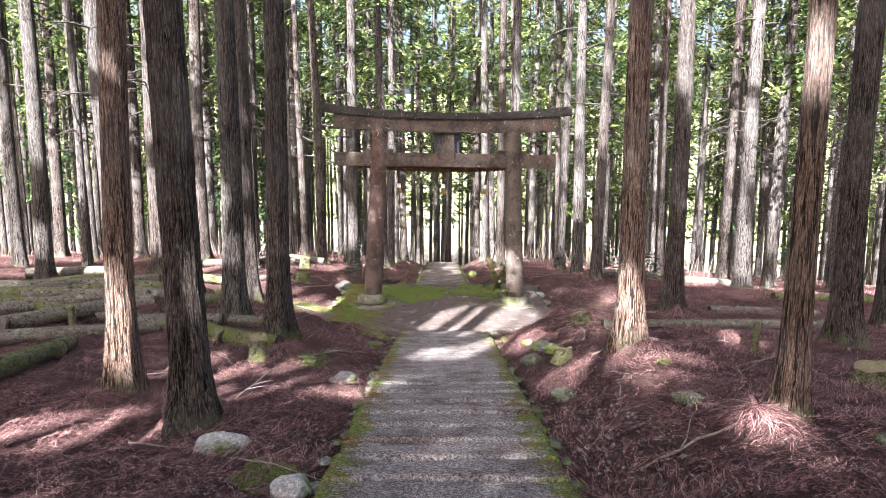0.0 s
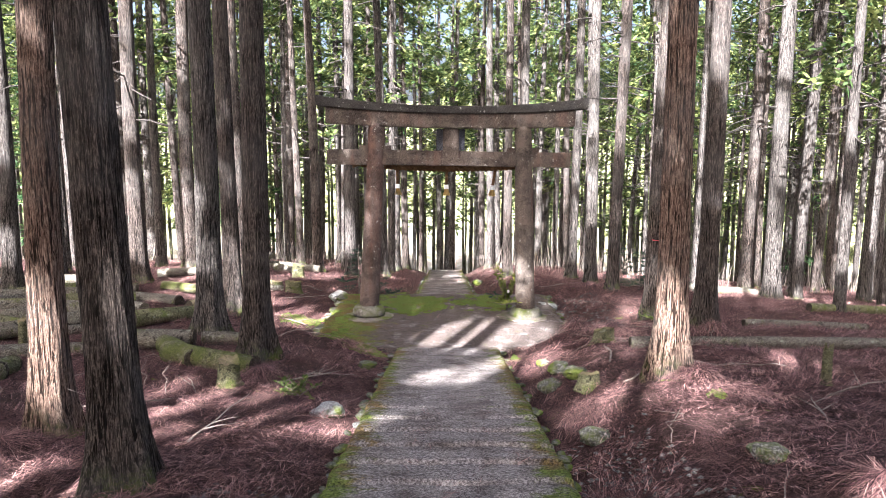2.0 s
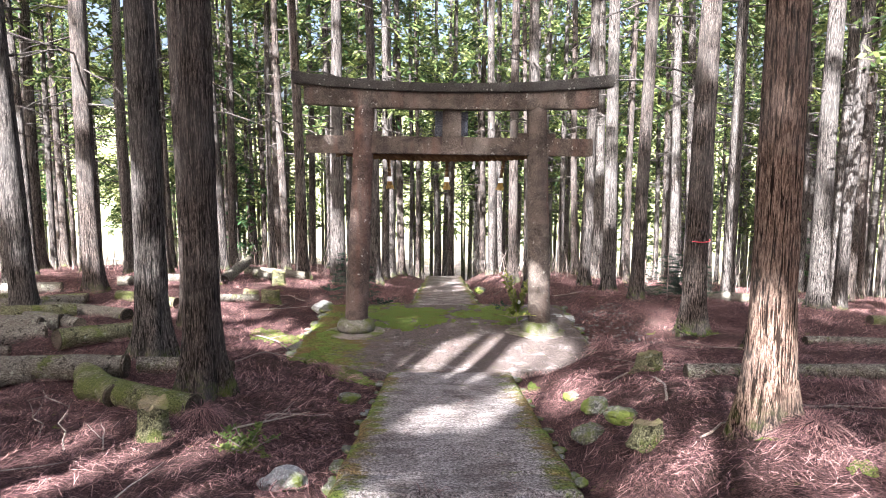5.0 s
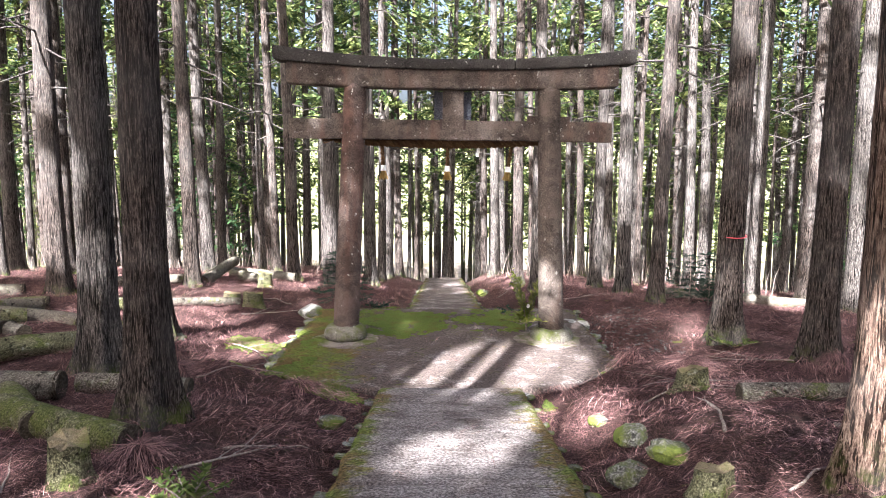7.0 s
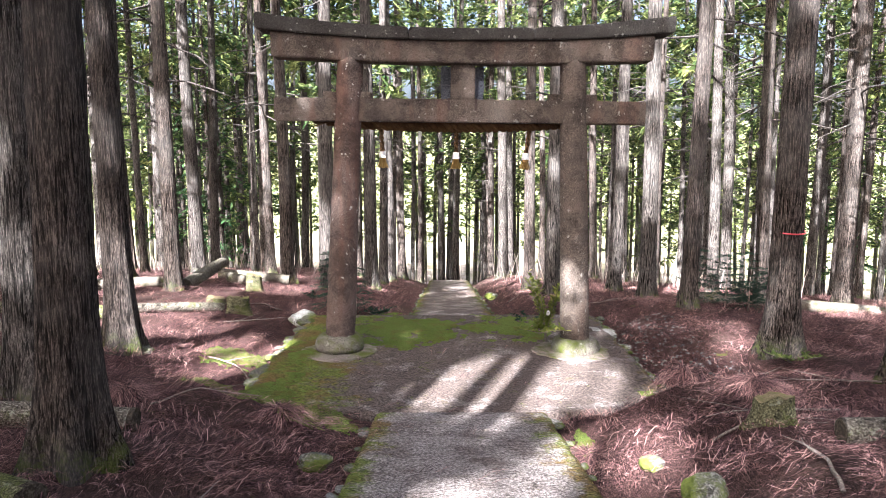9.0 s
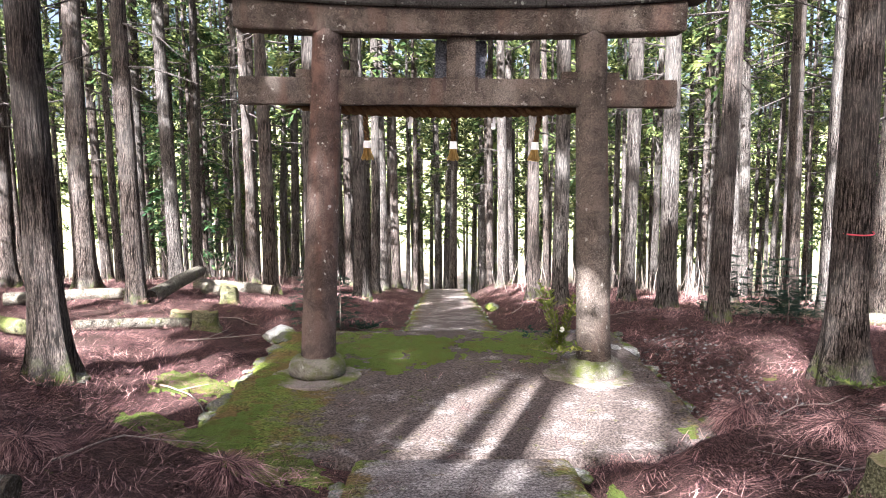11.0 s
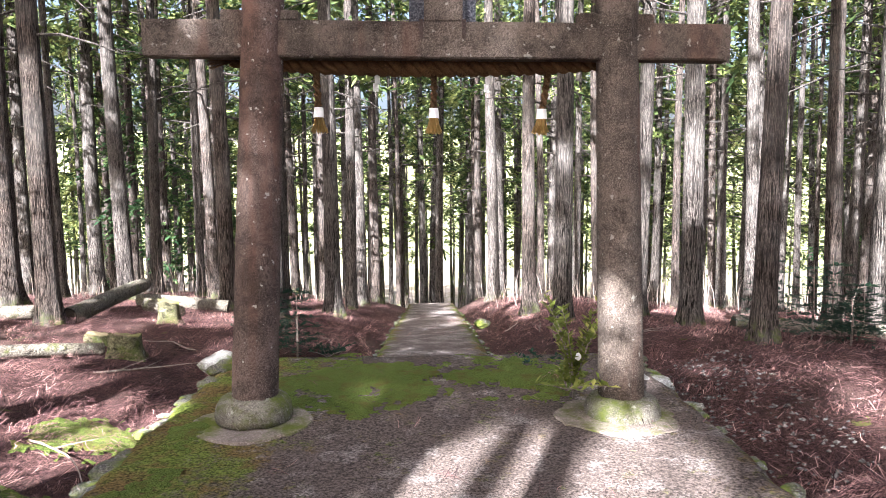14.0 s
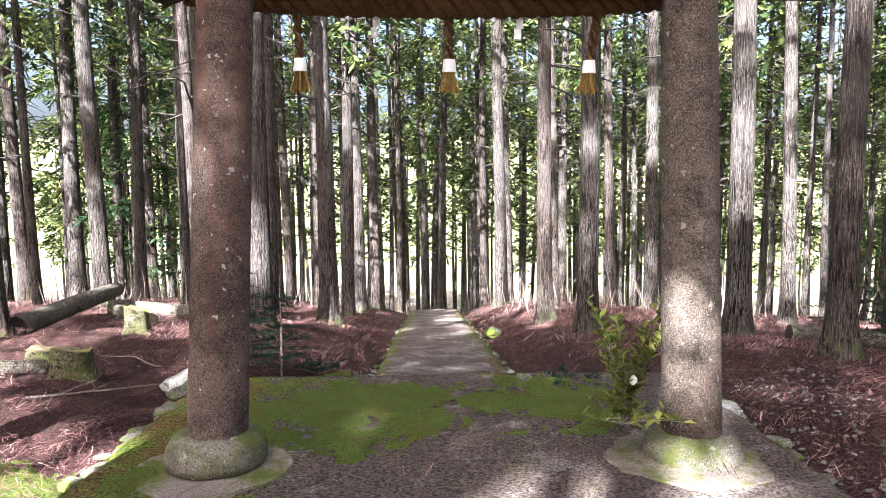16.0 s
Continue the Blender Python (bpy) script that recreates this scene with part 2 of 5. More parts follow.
BARK = bark_material("cedar_bark", (0.017, 0.0125, 0.0105), (0.054, 0.042, 0.036), (0.175, 0.143, 0.122), moss=0.28)
BARK_GREY = bark_material("grey_cedar_bark", (0.020, 0.017, 0.0155), (0.066, 0.057, 0.051), (0.20, 0.178, 0.16), moss=0.22)
BARK_PEELED = bark_material("peeled_cedar_bark", (0.055, 0.034, 0.026), (0.17, 0.11, 0.083), (0.36, 0.265, 0.205), moss=0.3)
LOG_BARK = log_material("log_bark", (0.03, 0.025, 0.02), (0.12, 0.105, 0.085), (0.34, 0.315, 0.265), 0.25)
GRANITE = stone_material("torii_granite", (0.028, 0.021, 0.017), (0.10, 0.079, 0.065), (0.27, 0.23, 0.20), rust=0.5, lichen=0.4, soot=0.9)
GRANITE_RED = stone_material("torii_granite_red", (0.035, 0.024, 0.02), (0.115, 0.08, 0.068), (0.29, 0.235, 0.21), rust=0.75, lichen=0.7, soot=0.8)
GRANITE_TOP = stone_material("torii_granite_dark", (0.018, 0.017, 0.016), (0.055, 0.051, 0.047), (0.15, 0.142, 0.134), lichen=0.5, soot=0.5)
END_GRAIN = stone_material("dark_end_grain", (0.015, 0.012, 0.009), (0.05, 0.04, 0.03), (0.12, 0.10, 0.075), grain=50)
BASE_STONE = stone_material("base_stone", (0.05, 0.044, 0.036), (0.16, 0.145, 0.12), (0.38, 0.36, 0.31), moss=0.3, lichen=0.6, soot=0.5)
CONCRETE = path_material("path_concrete", 0.025, 0.84, 0.06, 0.5, -0.02)
CONCRETE_FAR = path_material("far_path_concrete", -0.03, 0.72, 0.04, 0.9, 0.06)
CONCRETE_MOSS = path_material("platform_concrete", 0.55, 2.4, 0.08, 0.0, 0.13)
ROCK = stone_material("rock", (0.15, 0.145, 0.135), (0.30, 0.29, 0.28), (0.52, 0.51, 0.49), moss=0.3, grain=60)
LEAF = leaf_material("cedar_leaf", (0.026, 0.052, 0.02), (0.36, 0.41, 0.14), (0.36, 0.34, 0.12))
LEAF_DARK = leaf_material("shade_canopy_leaf", (0.02, 0.05, 0.015), (0.07, 0.12, 0.03))
LITTER = litter_material()
TWIG = stone_material("dead_twig", (0.09, 0.07, 0.06), (0.22, 0.18, 0.155), (0.40, 0.35, 0.31), grain=80)
ROPE = stone_material("old_straw_rope", (0.035, 0.02, 0.012), (0.11, 0.06, 0.03), (0.22, 0.13, 0.06), grain=160)
STRAW = leaf_material("straw", (0.34, 0.22, 0.07), (0.62, 0.45, 0.18))
PAPER = Nodes("white_paper", 0.8).done((0.78, 0.78, 0.78))
PLAQUE = stone_material("weathered_blue_grey_wood", (0.02, 0.022, 0.03), (0.055, 0.06, 0.08), (0.20, 0.21, 0.24), grain=60)
IRON = stone_material("rusty_iron", (0.03, 0.022, 0.02), (0.07, 0.05, 0.045), (0.12, 0.09, 0.08))
CUT_WOOD = stone_material("cut_wood", (0.10, 0.075, 0.045), (0.22, 0.175, 0.10), (0.38, 0.32, 0.21), moss=0.5)
LEAF_BRIGHT = leaf_material("evergreen_leaf", (0.07, 0.10, 0.03), (0.30, 0.33, 0.10))
LEAF_YELLOW = leaf_material("yellow_evergreen_leaf", (0.10, 0.13, 0.025), (0.42, 0.42, 0.12))
LEAF_BLUE = leaf_material("fir_needle", (0.02, 0.045, 0.03), (0.07, 0.12, 0.075))
TAPE = Nodes("pink_tape", 0.5).done((0.55, 0.08, 0.10))
GROUND = ground_material()
MOSS = moss_material()


# ---- ground ----
def profile(y):
    """The height of the ground along the line of the path."""
    if y < -40:
        return 6.2
    if y < 11:
        return -0.155 * y
    if y < 13:
        return -1.705 - 0.225 * smooth_step(11, 13, y)
    if y < 16:
        return -1.93
    if y < 31:
        return -1.93 - 0.125 * (y - 16) ** 1.02
    low = -1.93 - 0.125 * 15 ** 1.02
    if y < 70:
        return low - 0.22 * (y - 31)
    low -= 0.22 * 39
    return low + 30.0 * smooth_step(85, 260, y)


def ground_height(x, y):
    z = profile(y)
    beside = smooth_step(11.6, 12.5, y) * (1 - smooth_step(16.3, 17.2, y))       # level margin round the platform
    start = 0.95 + 1.5 * beside
    if x > 0:
        z += smooth_step(start, start + 1.2 + 0.8 * beside, x) * (0.30 - 0.12 * smooth_step(14.5, 18, y))
        z -= 0.08 * max(0.0, min(x, 60) - 3.5) * smooth_step(10, 15, y)
    else:
        z += smooth_step(start, start + 1.6, -x) * (0.30 * smooth_step(7.5, 11, y) - 0.25 * smooth_step(12.5, 15, y) + 0.14 * smooth_step(16.5, 18.5, y))
        z += 0.25 * smooth_step(2.4, 5.5, -x) * smooth_step(10, 12, y)
    return z - 0.07 * (1 - smooth_step(start + 0.1, start + 0.7, abs(x)))


def rough_ground(x, y):
    off_path = smooth_step(0.8, 1.25, abs(x - 0.03)) if y < 12.2 or y > 16.5 else smooth_step(2.2, 2.7, abs(x))
    z = ground_height(x, y)
    z += off_path * (0.08 * fractal(x * 0.9, y * 0.9, 3.1) + 0.05 * fractal(x * 3.3, y * 3.3, 9.7, 3))
    return z - 0.10 * (1 - off_path)


def axis_steps(lo, near_lo, near_hi, hi, step, grow=1.18):
    out = list(np.arange(near_lo, near_hi + step / 2, step))
    d, v = step, near_hi
    while v < hi:
        d *= grow
        v += d
        out.append(min(v, hi))
    d, v = step, near_lo
    while v > lo:
        d *= grow
        v -= d
        out.insert(0, max(v, lo))
    return out


gx, gy = axis_steps(-900, -9, 9, 900, 0.11), axis_steps(-900, 1.5, 21, 1500, 0.11)
verts = [(x, y, rough_ground(x, y)) for y in gy for x in gx]
w = len(gx)
faces = [(j * w + i, j * w + i + 1, (j + 1) * w + i + 1, (j + 1) * w + i) for j in range(len(gy) - 1) for i in range(w - 1)]
tagged(put("ground", mesh_of("ground", verts, faces, GROUND, True)), "forest floor of red-brown cedar litter and soil, tinted sunlit-pale far off", "ground", kind="structure")


# ---- path and platform ----
def slab_strip(x0, x1, y0, y1, top, thick, step, ragged=0.03, seed=0, along=None):
    """A cast strip with uneven sides, whose top follows top(x, y)."""
    ny, nx = max(2, int((y1 - y0) / (along or step))), max(4, int((x1 - x0) / step))
    rows = []
    for j in range(ny + 1):
        y = y0 + (y1 - y0) * j / ny
        a = x0 + ragged * fractal(y * 2.3, seed, 1.0)
        b = x1 + ragged * fractal(y * 2.3, seed, 5.0)
        rows.append([(a + (b - a) * i / nx, y) for i in range(nx + 1)])
    verts, faces, n = [], [], nx + 1
    for r in rows:
        verts += [(x, y, top(x, y) - (0.02 if i in (0, nx) else 0)) for i, (x, y) in enumerate(r)]
    under = len(verts)
    for r in rows:
        verts += [(x + (0.03 if i == nx else -0.03 if i == 0 else 0), y, top(x, y) - thick) for i, (x, y) in enumerate(r)]
    for j in range(ny):
        for i in range(nx):
            a = j * n + i
            faces.append((a, a + 1, a + n + 1, a + n))
            faces.append((under + a, under + a + n, under + a + n + 1, under + a + 1))
        a = j * n
        faces.append((a, a + n, under + a + n, under + a))
        a = j * n + nx
        faces.append((a + n, a, under + a, under + a + n))
    for i in range(nx):
        faces.append((i, under + i, under + i + 1, i + 1))
        a = ny * n + i
        faces.append((a, a + 1, under + a + 1, under + a))
    return verts, faces


def band_top(start, length, lip, base):
    """Cast in bands: each band is a little flatter than the slope and ends in a worn groove and a small drop."""
    def top(x, y):
        k = (y - start + 0.035 * fractal(x * 2.1, math.floor((y - start) / length), 2.0, 3)) / length
        u = k - math.floor(k)
        worn = (0.6 + 0.8 * noise.noise((x * 1.5, math.floor(k) * 3.7, 1.0))) * (1 - 0.8 * smooth_step(6.5, 8.8, y))
        z = base(y) + lip * worn * (u - 0.5 if u < 0.9 else 0.4 - (u - 0.9) * 9.0)
        if 0.86 < u < 0.95:
            z -= 0.030 * max(0.0, worn) * (1 - abs(u - 0.905) / 0.045)
        return z + 0.007 * fractal(x * 7, y * 7, 4.0, 3)
    return top


def path_level(y):
    return -0.155 * y if y < 11.2 else -1.736 - 0.15 * (y - 11.2)


v, f = slab_strip(-0.79, 0.84, -1.0, 12.12, band_top(0.22, 0.45, -0.042, path_level), 0.14, 0.045, 0.03, 0, 0.016)
tagged(put("path", mesh_of("path", v, f, CONCRETE, True)), "worn grey concrete path cast in short sloping bands", "path", kind="structure")
v, f = slab_strip(-0.72, 0.66, 16.52, 31.0, band_top(16.5, 0.9, 0.03, lambda y: profile(y) - 0.03), 0.14, 0.09, 0.05, 3)
tagged(put("path_beyond", mesh_of("path_beyond", v, f, CONCRETE_FAR, True)), "narrow concrete path running on downhill into the forest", "path", kind="structure")
v, f = slab_strip(-2.28, 2.2, 12.28, 16.5, lambda x, y: -1.93 + 0.018 * fractal(x * 0.8, y * 0.8, 6.0) + 0.008 * fractal(x * 5, y * 5, 2.0, 2), 0.22, 0.06, 0.05, 8)
tagged(put("platform", mesh_of("platform", v, f, CONCRETE_MOSS, True)), "mossy weathered concrete apron under the torii gate", "pavement", kind="structure")


# ---- torii ----
def tube(points, radius, sides=24, cap=True, wobble=0.0):
    """A round bar along points, with a radius for each."""
    verts, faces = [], []
    pts = [Vector(p) for p in points]
    radii = radius if isinstance(radius, (list, tuple)) else [radius] * len(pts)
    for k, p in enumerate(pts):
        d = (pts[min(k + 1, len(pts) - 1)] - pts[max(k - 1, 0)]).normalized()
        side = d.cross(Vector((0, 0, 1)) if abs(d.z) < 0.9 else Vector((1, 0, 0))).normalized()
        up = side.cross(d)
        for s in range(sides):
            a = 2 * math.pi * s / sides
            r = radii[k] * (1 + (wobble * noise.noise((math.cos(a) * 1.5 + p.x, math.sin(a) * 1.5 + p.y, p.z * 2 + k * 0.3)) if wobble else 0))
            verts.append(p + r * (math.cos(a) * side + math.sin(a) * up))
    for k in range(len(pts) - 1):
        for s in range(sides):
            a, b = k * sides + s, k * sides + (s + 1) % sides
            faces.append((a, b, b + sides, a + sides))
    if cap:
        faces.append(tuple(range(sides - 1, -1, -1)))
        faces.append(tuple(range((len(pts) - 1) * sides, len(pts) * sides)))
    return verts, faces


def beam(sections, bevel=0.015):
    """A bar lofted through cross-sections (x, low, high, depth_low, depth_high), standing across the gate."""
    bm = bmesh.new()
    rings = []
    for x, lo, hi, dl, dh in sections:
        rings.append([bm.verts.new(c) for c in ((x, -dl, lo), (x, dl, lo), (x, dh, hi), (x, -dh, hi))])
    for a, b in zip(rings, rings[1:]):
        for i in range(4):
            bm.faces.new((a[i], b[i], b[(i + 1) % 4], a[(i + 1) % 4]))
    bm.faces.new(rings[0])
    bm.faces.new(rings[-1][::-1])
    bmesh.ops.recalc_face_normals(bm, faces=bm.faces)
    edges = [e for e in bm.edges if e.is_boundary or e.calc_face_angle(0) > 0.6]
    bmesh.ops.bevel(bm, geom=edges, offset=bevel, segments=2, affect="EDGES")
    for vert in bm.verts:
        vert.co += Vector([0.006 * noise.noise(vert.co * 6 + Vector((k * 9, 0, 0))) for k in range(3)])
    return bm


def build_torii():
    gate = new("torii_gate")
    gate.matrix_world = pose(0.0, 14.5, -1.93, 0, 0.9, 0)
    tagged(gate, "weathered granite torii gate with curved lintel over the path", "torii")
    for side, mat, words in ((-1, GRANITE_RED, "reddish-stained granite pillar"), (1, GRANITE, "grey-brown granite pillar")):
        zs = [0.10 + 3.56 * i / 40 for i in range(41)]
        pts = [(0.015 + side * (1.52 - 0.150 * z / 3.6), 0, z) for z in zs]
        v, f = tube(pts, [0.188 - 0.030 * z / 3.6 for z in zs], 40, True, 0.02)
        put("pillar", mesh_of("pillar", v, f, mat, True), gate, words)
        prof = [(0.21, 0.0), (0.305, 0.0), (0.315, 0.05), (0.305, 0.11), (0.275, 0.165), (0.225, 0.195), (0.17, 0.20)]
        v, f = [], []
        for r, z in prof:
            for s in range(40):
                a = 2 * math.pi * s / 40
                k = 1 + 0.02 * noise.noise((math.cos(a) * 2, math.sin(a) * 2, side * 5 + z * 3))
                v.append((0.018 + side * 1.525 + r * k * math.cos(a), r * k * math.sin(a), z + 0.012 * noise.noise((math.cos(a) * 2, math.sin(a) * 2, 8 + side))))
        for k in range(len(prof) - 1):
            for s in range(40):
                f.append((k * 40 + s, k * 40 + (s + 1) % 40, (k + 1) * 40 + (s + 1) % 40, (k + 1) * 40 + s))
        put("pillar_base", mesh_of("pillar_base", v, f, BASE_STONE, True), gate, "rounded mossy stone collar")
    curve = lambda x: 0.115 * abs(x / 2.5) ** 2.2
    xs = [-2.5 + 5.0 * i / 30 for i in range(31)]
    # the lower lintel, then the capping lintel with its three stones
    part("lower_lintel", beam([(x, 3.60 + 0.6 * curve(x), 3.86 + 1.0 * curve(x), 0.15, 0.165) for x in [k * 0.925 + 0.015 for k in xs]]), GRANITE, gate, "pale granite lintel with dark stains")
    for a, b in ((0, 11), (11, 20), (20, 30)):
        secs = []
        for i in range(a, b + 1):
            x = xs[i] + (0.004 if i == a and a else 0) - (0.004 if i == b and b < 30 else 0) + 0.04
            secs.append((x * 1.005, 3.862 + 1.0 * curve(x), 4.00 + 1.45 * curve(x), 0.21, 0.235))
        part("cap_stone", beam(secs), GRANITE_TOP, gate, "dark lichened capping stone")
    secs = [(x, 2.897, 3.177, 0.085, 0.085) for x in np.linspace(-2.281, 2.281, 12)]
    part("tie_beam", beam(secs, 0.012), GRANITE, gate)
    part("strut", beam([(x + 0.035, 3.176, 3.60, 0.075, 0.075) for x in (-0.15, -0.05, 0.05, 0.15)], 0.01), GRANITE, gate, "short granite strut")
    for side in (-1, 1):
        for out in (-1, 1):
            x = side * (1.385 + out * 0.215)
            part("wedge", beam([(x + k * out * side, 3.177, 3.255 + 0.02 * k, 0.06, 0.06) for k in (-0.09, 0.0, 0.085)], 0.008), GRANITE, gate, "stone wedge on the tie beam")
    return gate


build_torii()


# ---- trees ----
def trunk_mesh(name, d, height, mat, seed, sides=20, near=False, lean=(0.0, 0.0), flare=1.0):
    """A cedar trunk: flared, fluted foot and a slow taper. lean: how far it stands off plumb at 10 m."""
    rnd = random.Random(seed)
    zs = [-0.25, -0.05, 0.05, 0.12, 0.2, 0.3, 0.42, 0.58, 0.8]
    step = 0.065 if near else 0.9
    while zs[-1] < (5.2 if near else height):
        zs.append(zs[-1] + step)
    while zs[-1] < height:
        zs.append(min(height, zs[-1] + 1.0))
    verts, faces = [], []
    lobes, turn = rnd.choice((4, 5, 6)), rnd.random() * 6
    for z in zs:
        u = max(z, 0.0)
        r = 0.5 * d * (1.06 - 0.95 * (u / (height + 1.0)) ** 1.1)
        foot = math.exp(-max(0.0, u) / (0.34 if near else 0.24))
        cx, cy = lean[0] * u / 10 + 0.03 * math.sin(u * 0.5 + turn), lean[1] * u / 10 + 0.03 * math.cos(u * 0.43 + turn)
        for s in range(sides):
            a = 2 * math.pi * s / sides
            ridge = 1 + foot * flare * ((0.72 if near else 0.45) + 0.34 * math.cos(lobes * a + turn) + 0.16 * math.cos(2 * a + turn * 2))
            if near:
                ridge += 0.05 * noise.noise((math.cos(a) * 2, math.sin(a) * 2, z * 0.35 + seed)) + 0.055 * noise.noise((math.cos(a) * 6, math.sin(a) * 6, z * 2.2 + seed)) + 0.05 * noise.noise((math.cos(a) * 13, math.sin(a) * 13, z * 5.0 + seed))
            else:
                ridge += 0.04 * noise.noise((math.cos(a) * 3, math.sin(a) * 3, z * 0.4 + seed))
            verts.append((cx + r * ridge * math.cos(a), cy + r * ridge * math.sin(a), z))
    for k in range(len(zs) - 1):
        for s in range(sides):
            a, b = k * sides + s, k * sides + (s + 1) % sides
            faces.append((a, b, b + sides, a + sides))
    return mesh_of(name, verts, faces, mat, True)


def spray(verts, faces, at, out, size, rnd, droop=0.3, keep=None, blades=6):
    """One drooping cedar shoot: a few narrow blades along a short twig."""
    side = out.cross(Vector((0, 0, 1))).normalized()
    for k in range(blades):
        u = (k + 0.3) / blades
        base = at + out * (size * u) - Vector((0, 0, droop * size * u * u))
        tip = base + out * size * rnd.uniform(0.3, 0.5) + side * size * rnd.uniform(-0.42, 0.42) + Vector((0, 0, rnd.uniform(-0.32, 0.22) * size))
        across = (tip - base).cross(Vector((rnd.uniform(-1, 1), rnd.uniform(-1, 1), rnd.uniform(0.2, 1)))).normalized() * size * rnd.uniform(0.07, 0.12)
        mid = base.lerp(tip, 0.45)
        if keep is not None and not (keep(base) and keep(tip)):
            continue
        i = len(verts)
        verts.extend((base, mid + across, tip, mid - across))
        faces.append((i, i + 1, i + 2, i + 3))


def crown_mesh(name, mat, z0, z1, radius, count, size, seed, keep=None):
    rnd = random.Random(seed)
    verts, faces = [], []
    limbs = max(8, count // 14)
    made = 0
    while made < limbs:
        u = rnd.random()
        z = z0 + (z1 - z0) * u
        reach = radius * (0.35 + 0.65 * min(1.0, (1 - u) * 1.5)) * rnd.uniform(0.6, 1.15) * (0.45 + 0.55 * min(1, u * 5))
        a = rnd.uniform(0, 2 * math.pi)
        d = Vector((math.cos(a), math.sin(a), 0))
        made += 1
        for k in range(14):
            t = rnd.random() ** 0.6
            at = d * reach * t + Vector((0, 0, z + 0.35 * reach * t - 0.75 * reach * t * t))
            at += Vector((rnd.gauss(0, 0.16), rnd.gauss(0, 0.16), rnd.gauss(0, 0.13))) * (0.5 + reach * 0.4)
            way = (d + Vector((rnd.uniform(-0.9, 0.9), rnd.uniform(-0.9, 0.9), rnd.uniform(-0.5, 0.25)))).normalized()
            spray(verts, faces, at, way, size * rnd.uniform(0.7, 1.3), rnd, 0.3, keep, 6 if keep is None else 5)
    return mesh_of(name, verts, faces, mat)


def limb_mesh(name, mat, z0, z1, seed, count=16):
    """Bare dead twigs below the crown."""
    rnd = random.Random(seed)
    verts, faces = [], []
    for k in range(count):
        z, a, n = rnd.uniform(z0, z1), rnd.uniform(0, 6.283), rnd.uniform(0.4, 1.6)
        d = Vector((math.cos(a), math.sin(a), rnd.uniform(-0.3, 0.25)))
        pts = [d * n * t + Vector((0, 0, z - 0.2 * n * t * t + 0.05 * rnd.uniform(-1, 1))) for t in (0.0, 0.35, 0.7, 1.0)]
        v, f = tube(pts, [0.022, 0.016, 0.010, 0.004], 4, False)
        i = len(verts)
        verts += v
        faces += [tuple(q + i for q in face) for face in f]
    return mesh_of(name, verts, faces, mat)


# near trees: x, y, width at breast height, lean across and along at 10 m, bark
NEAR = [
    (-3.22, 6.75, 0.255, 0.37, 0.0, "peeled"), (-2.10, 5.48, 0.29, 0.0, 0.0, "red"), (-2.36, 9.72, 0.30, 0.10, 0.0, "red"),
    (-3.42, 11.03, 0.32, 0.15, 0.0, "grey"), (-3.82, 13.39, 0.28, 0.1, 0.0, "red"), (2.17, 7.88, 0.27, 0.05, 0.0, "peeled"),
    (3.92, 11.62, 0.275, 0.0, 0.0, "red"), (2.39, 4.63, 0.165, 0.08, 0.0, "peeled"), (4.94, 8.23, 0.30, -0.1, 0.0, "red"), (3.78, 13.61, 0.32, 0.05, 0.0, "red"),
]
MIDDLE = [
    (6.61, 10.16, 0.27), (-8.9, 15.3, 0.36), (-13.1, 23.6, 0.40), (-12.8, 24.9, 0.42), (-10.0, 22.6, 0.42), (-9.9, 29.4, 0.42),
    (-3.89, 22.0, 0.29), (-2.65, 20.6, 0.32), (-6.5, 30.0, 0.38), (3.58, 18.5, 0.29), (3.73, 16.52, 0.25), (-1.94, 22.38, 0.30),
    (8.4, 20.4, 0.36), (7.4, 16.8, 0.36), (-2.84, 27.0, 0.24), (-1.87, 26.9, 0.27), (-1.63, 29.4, 0.28),
    (1.77, 29.0, 0.34), (1.9, 22.27, 0.27), (1.95, 19.45, 0.28), (-4.95, 17.75, 0.27), (-6.97, 24.6, 0.36), (-8.3, 30.5, 0.3),
    (-6.7, 14.0, 0.38), (-6.85, 16.6, 0.36), (6.5, 22.9, 0.26), (2.6, 25.4, 0.17), (3.53, 20.6, 0.27), (6.09, 19.33, 0.24), (6.3, 18.45, 0.28), (-7.29, 20.83, 0.40), (-8.65, 22.03, 0.26),
    (-4.96, 24.5, 0.25), (-5.8, 26.2, 0.20),
]
BARKS = {"red": BARK, "grey": BARK_GREY, "peeled": BARK_PEELED}
CROWNS = [crown_mesh("crown", LEAF, (5.0, 8.5, 7.5, 9.0, 6.5)[k], 21, 1.5 + 0.15 * k, 330, 0.42, 40 + k) for k in range(5)]
FAR_CROWNS = [crown_mesh("crown", LEAF, (4.0, 7.0, 5.0, 6.0)[k], 21, 1.9, 210, 0.60, 140 + k) for k in range(4)]
THIN_CROWNS = [crown_mesh("crown", LEAF, 12.5, 21, 1.3, 130, 0.5, 80 + k) for k in range(3)]
DEAD_TWIGS = [limb_mesh("brushwood", BARK_GREY, 3.5, 9.5, 60 + k) for k in range(4)]
rnd = random.Random(5)


def place_tree(x, y, trunk, crown, limbs, label, turn=0.0, scale=1.0):
    tree = new("cedar_tree")
    tree.matrix_world = pose(x, y, ground_height(x, y), 0, 0, turn) @ Matrix.Scale(scale, 4)
    tagged(tree, label, "tree", "cedar trees")
    put("trunk", trunk, tree)
    put("crown", crown, tree)
    if limbs:
        tagged(put("brushwood", limbs, tree), kind="stuff")
    return tree


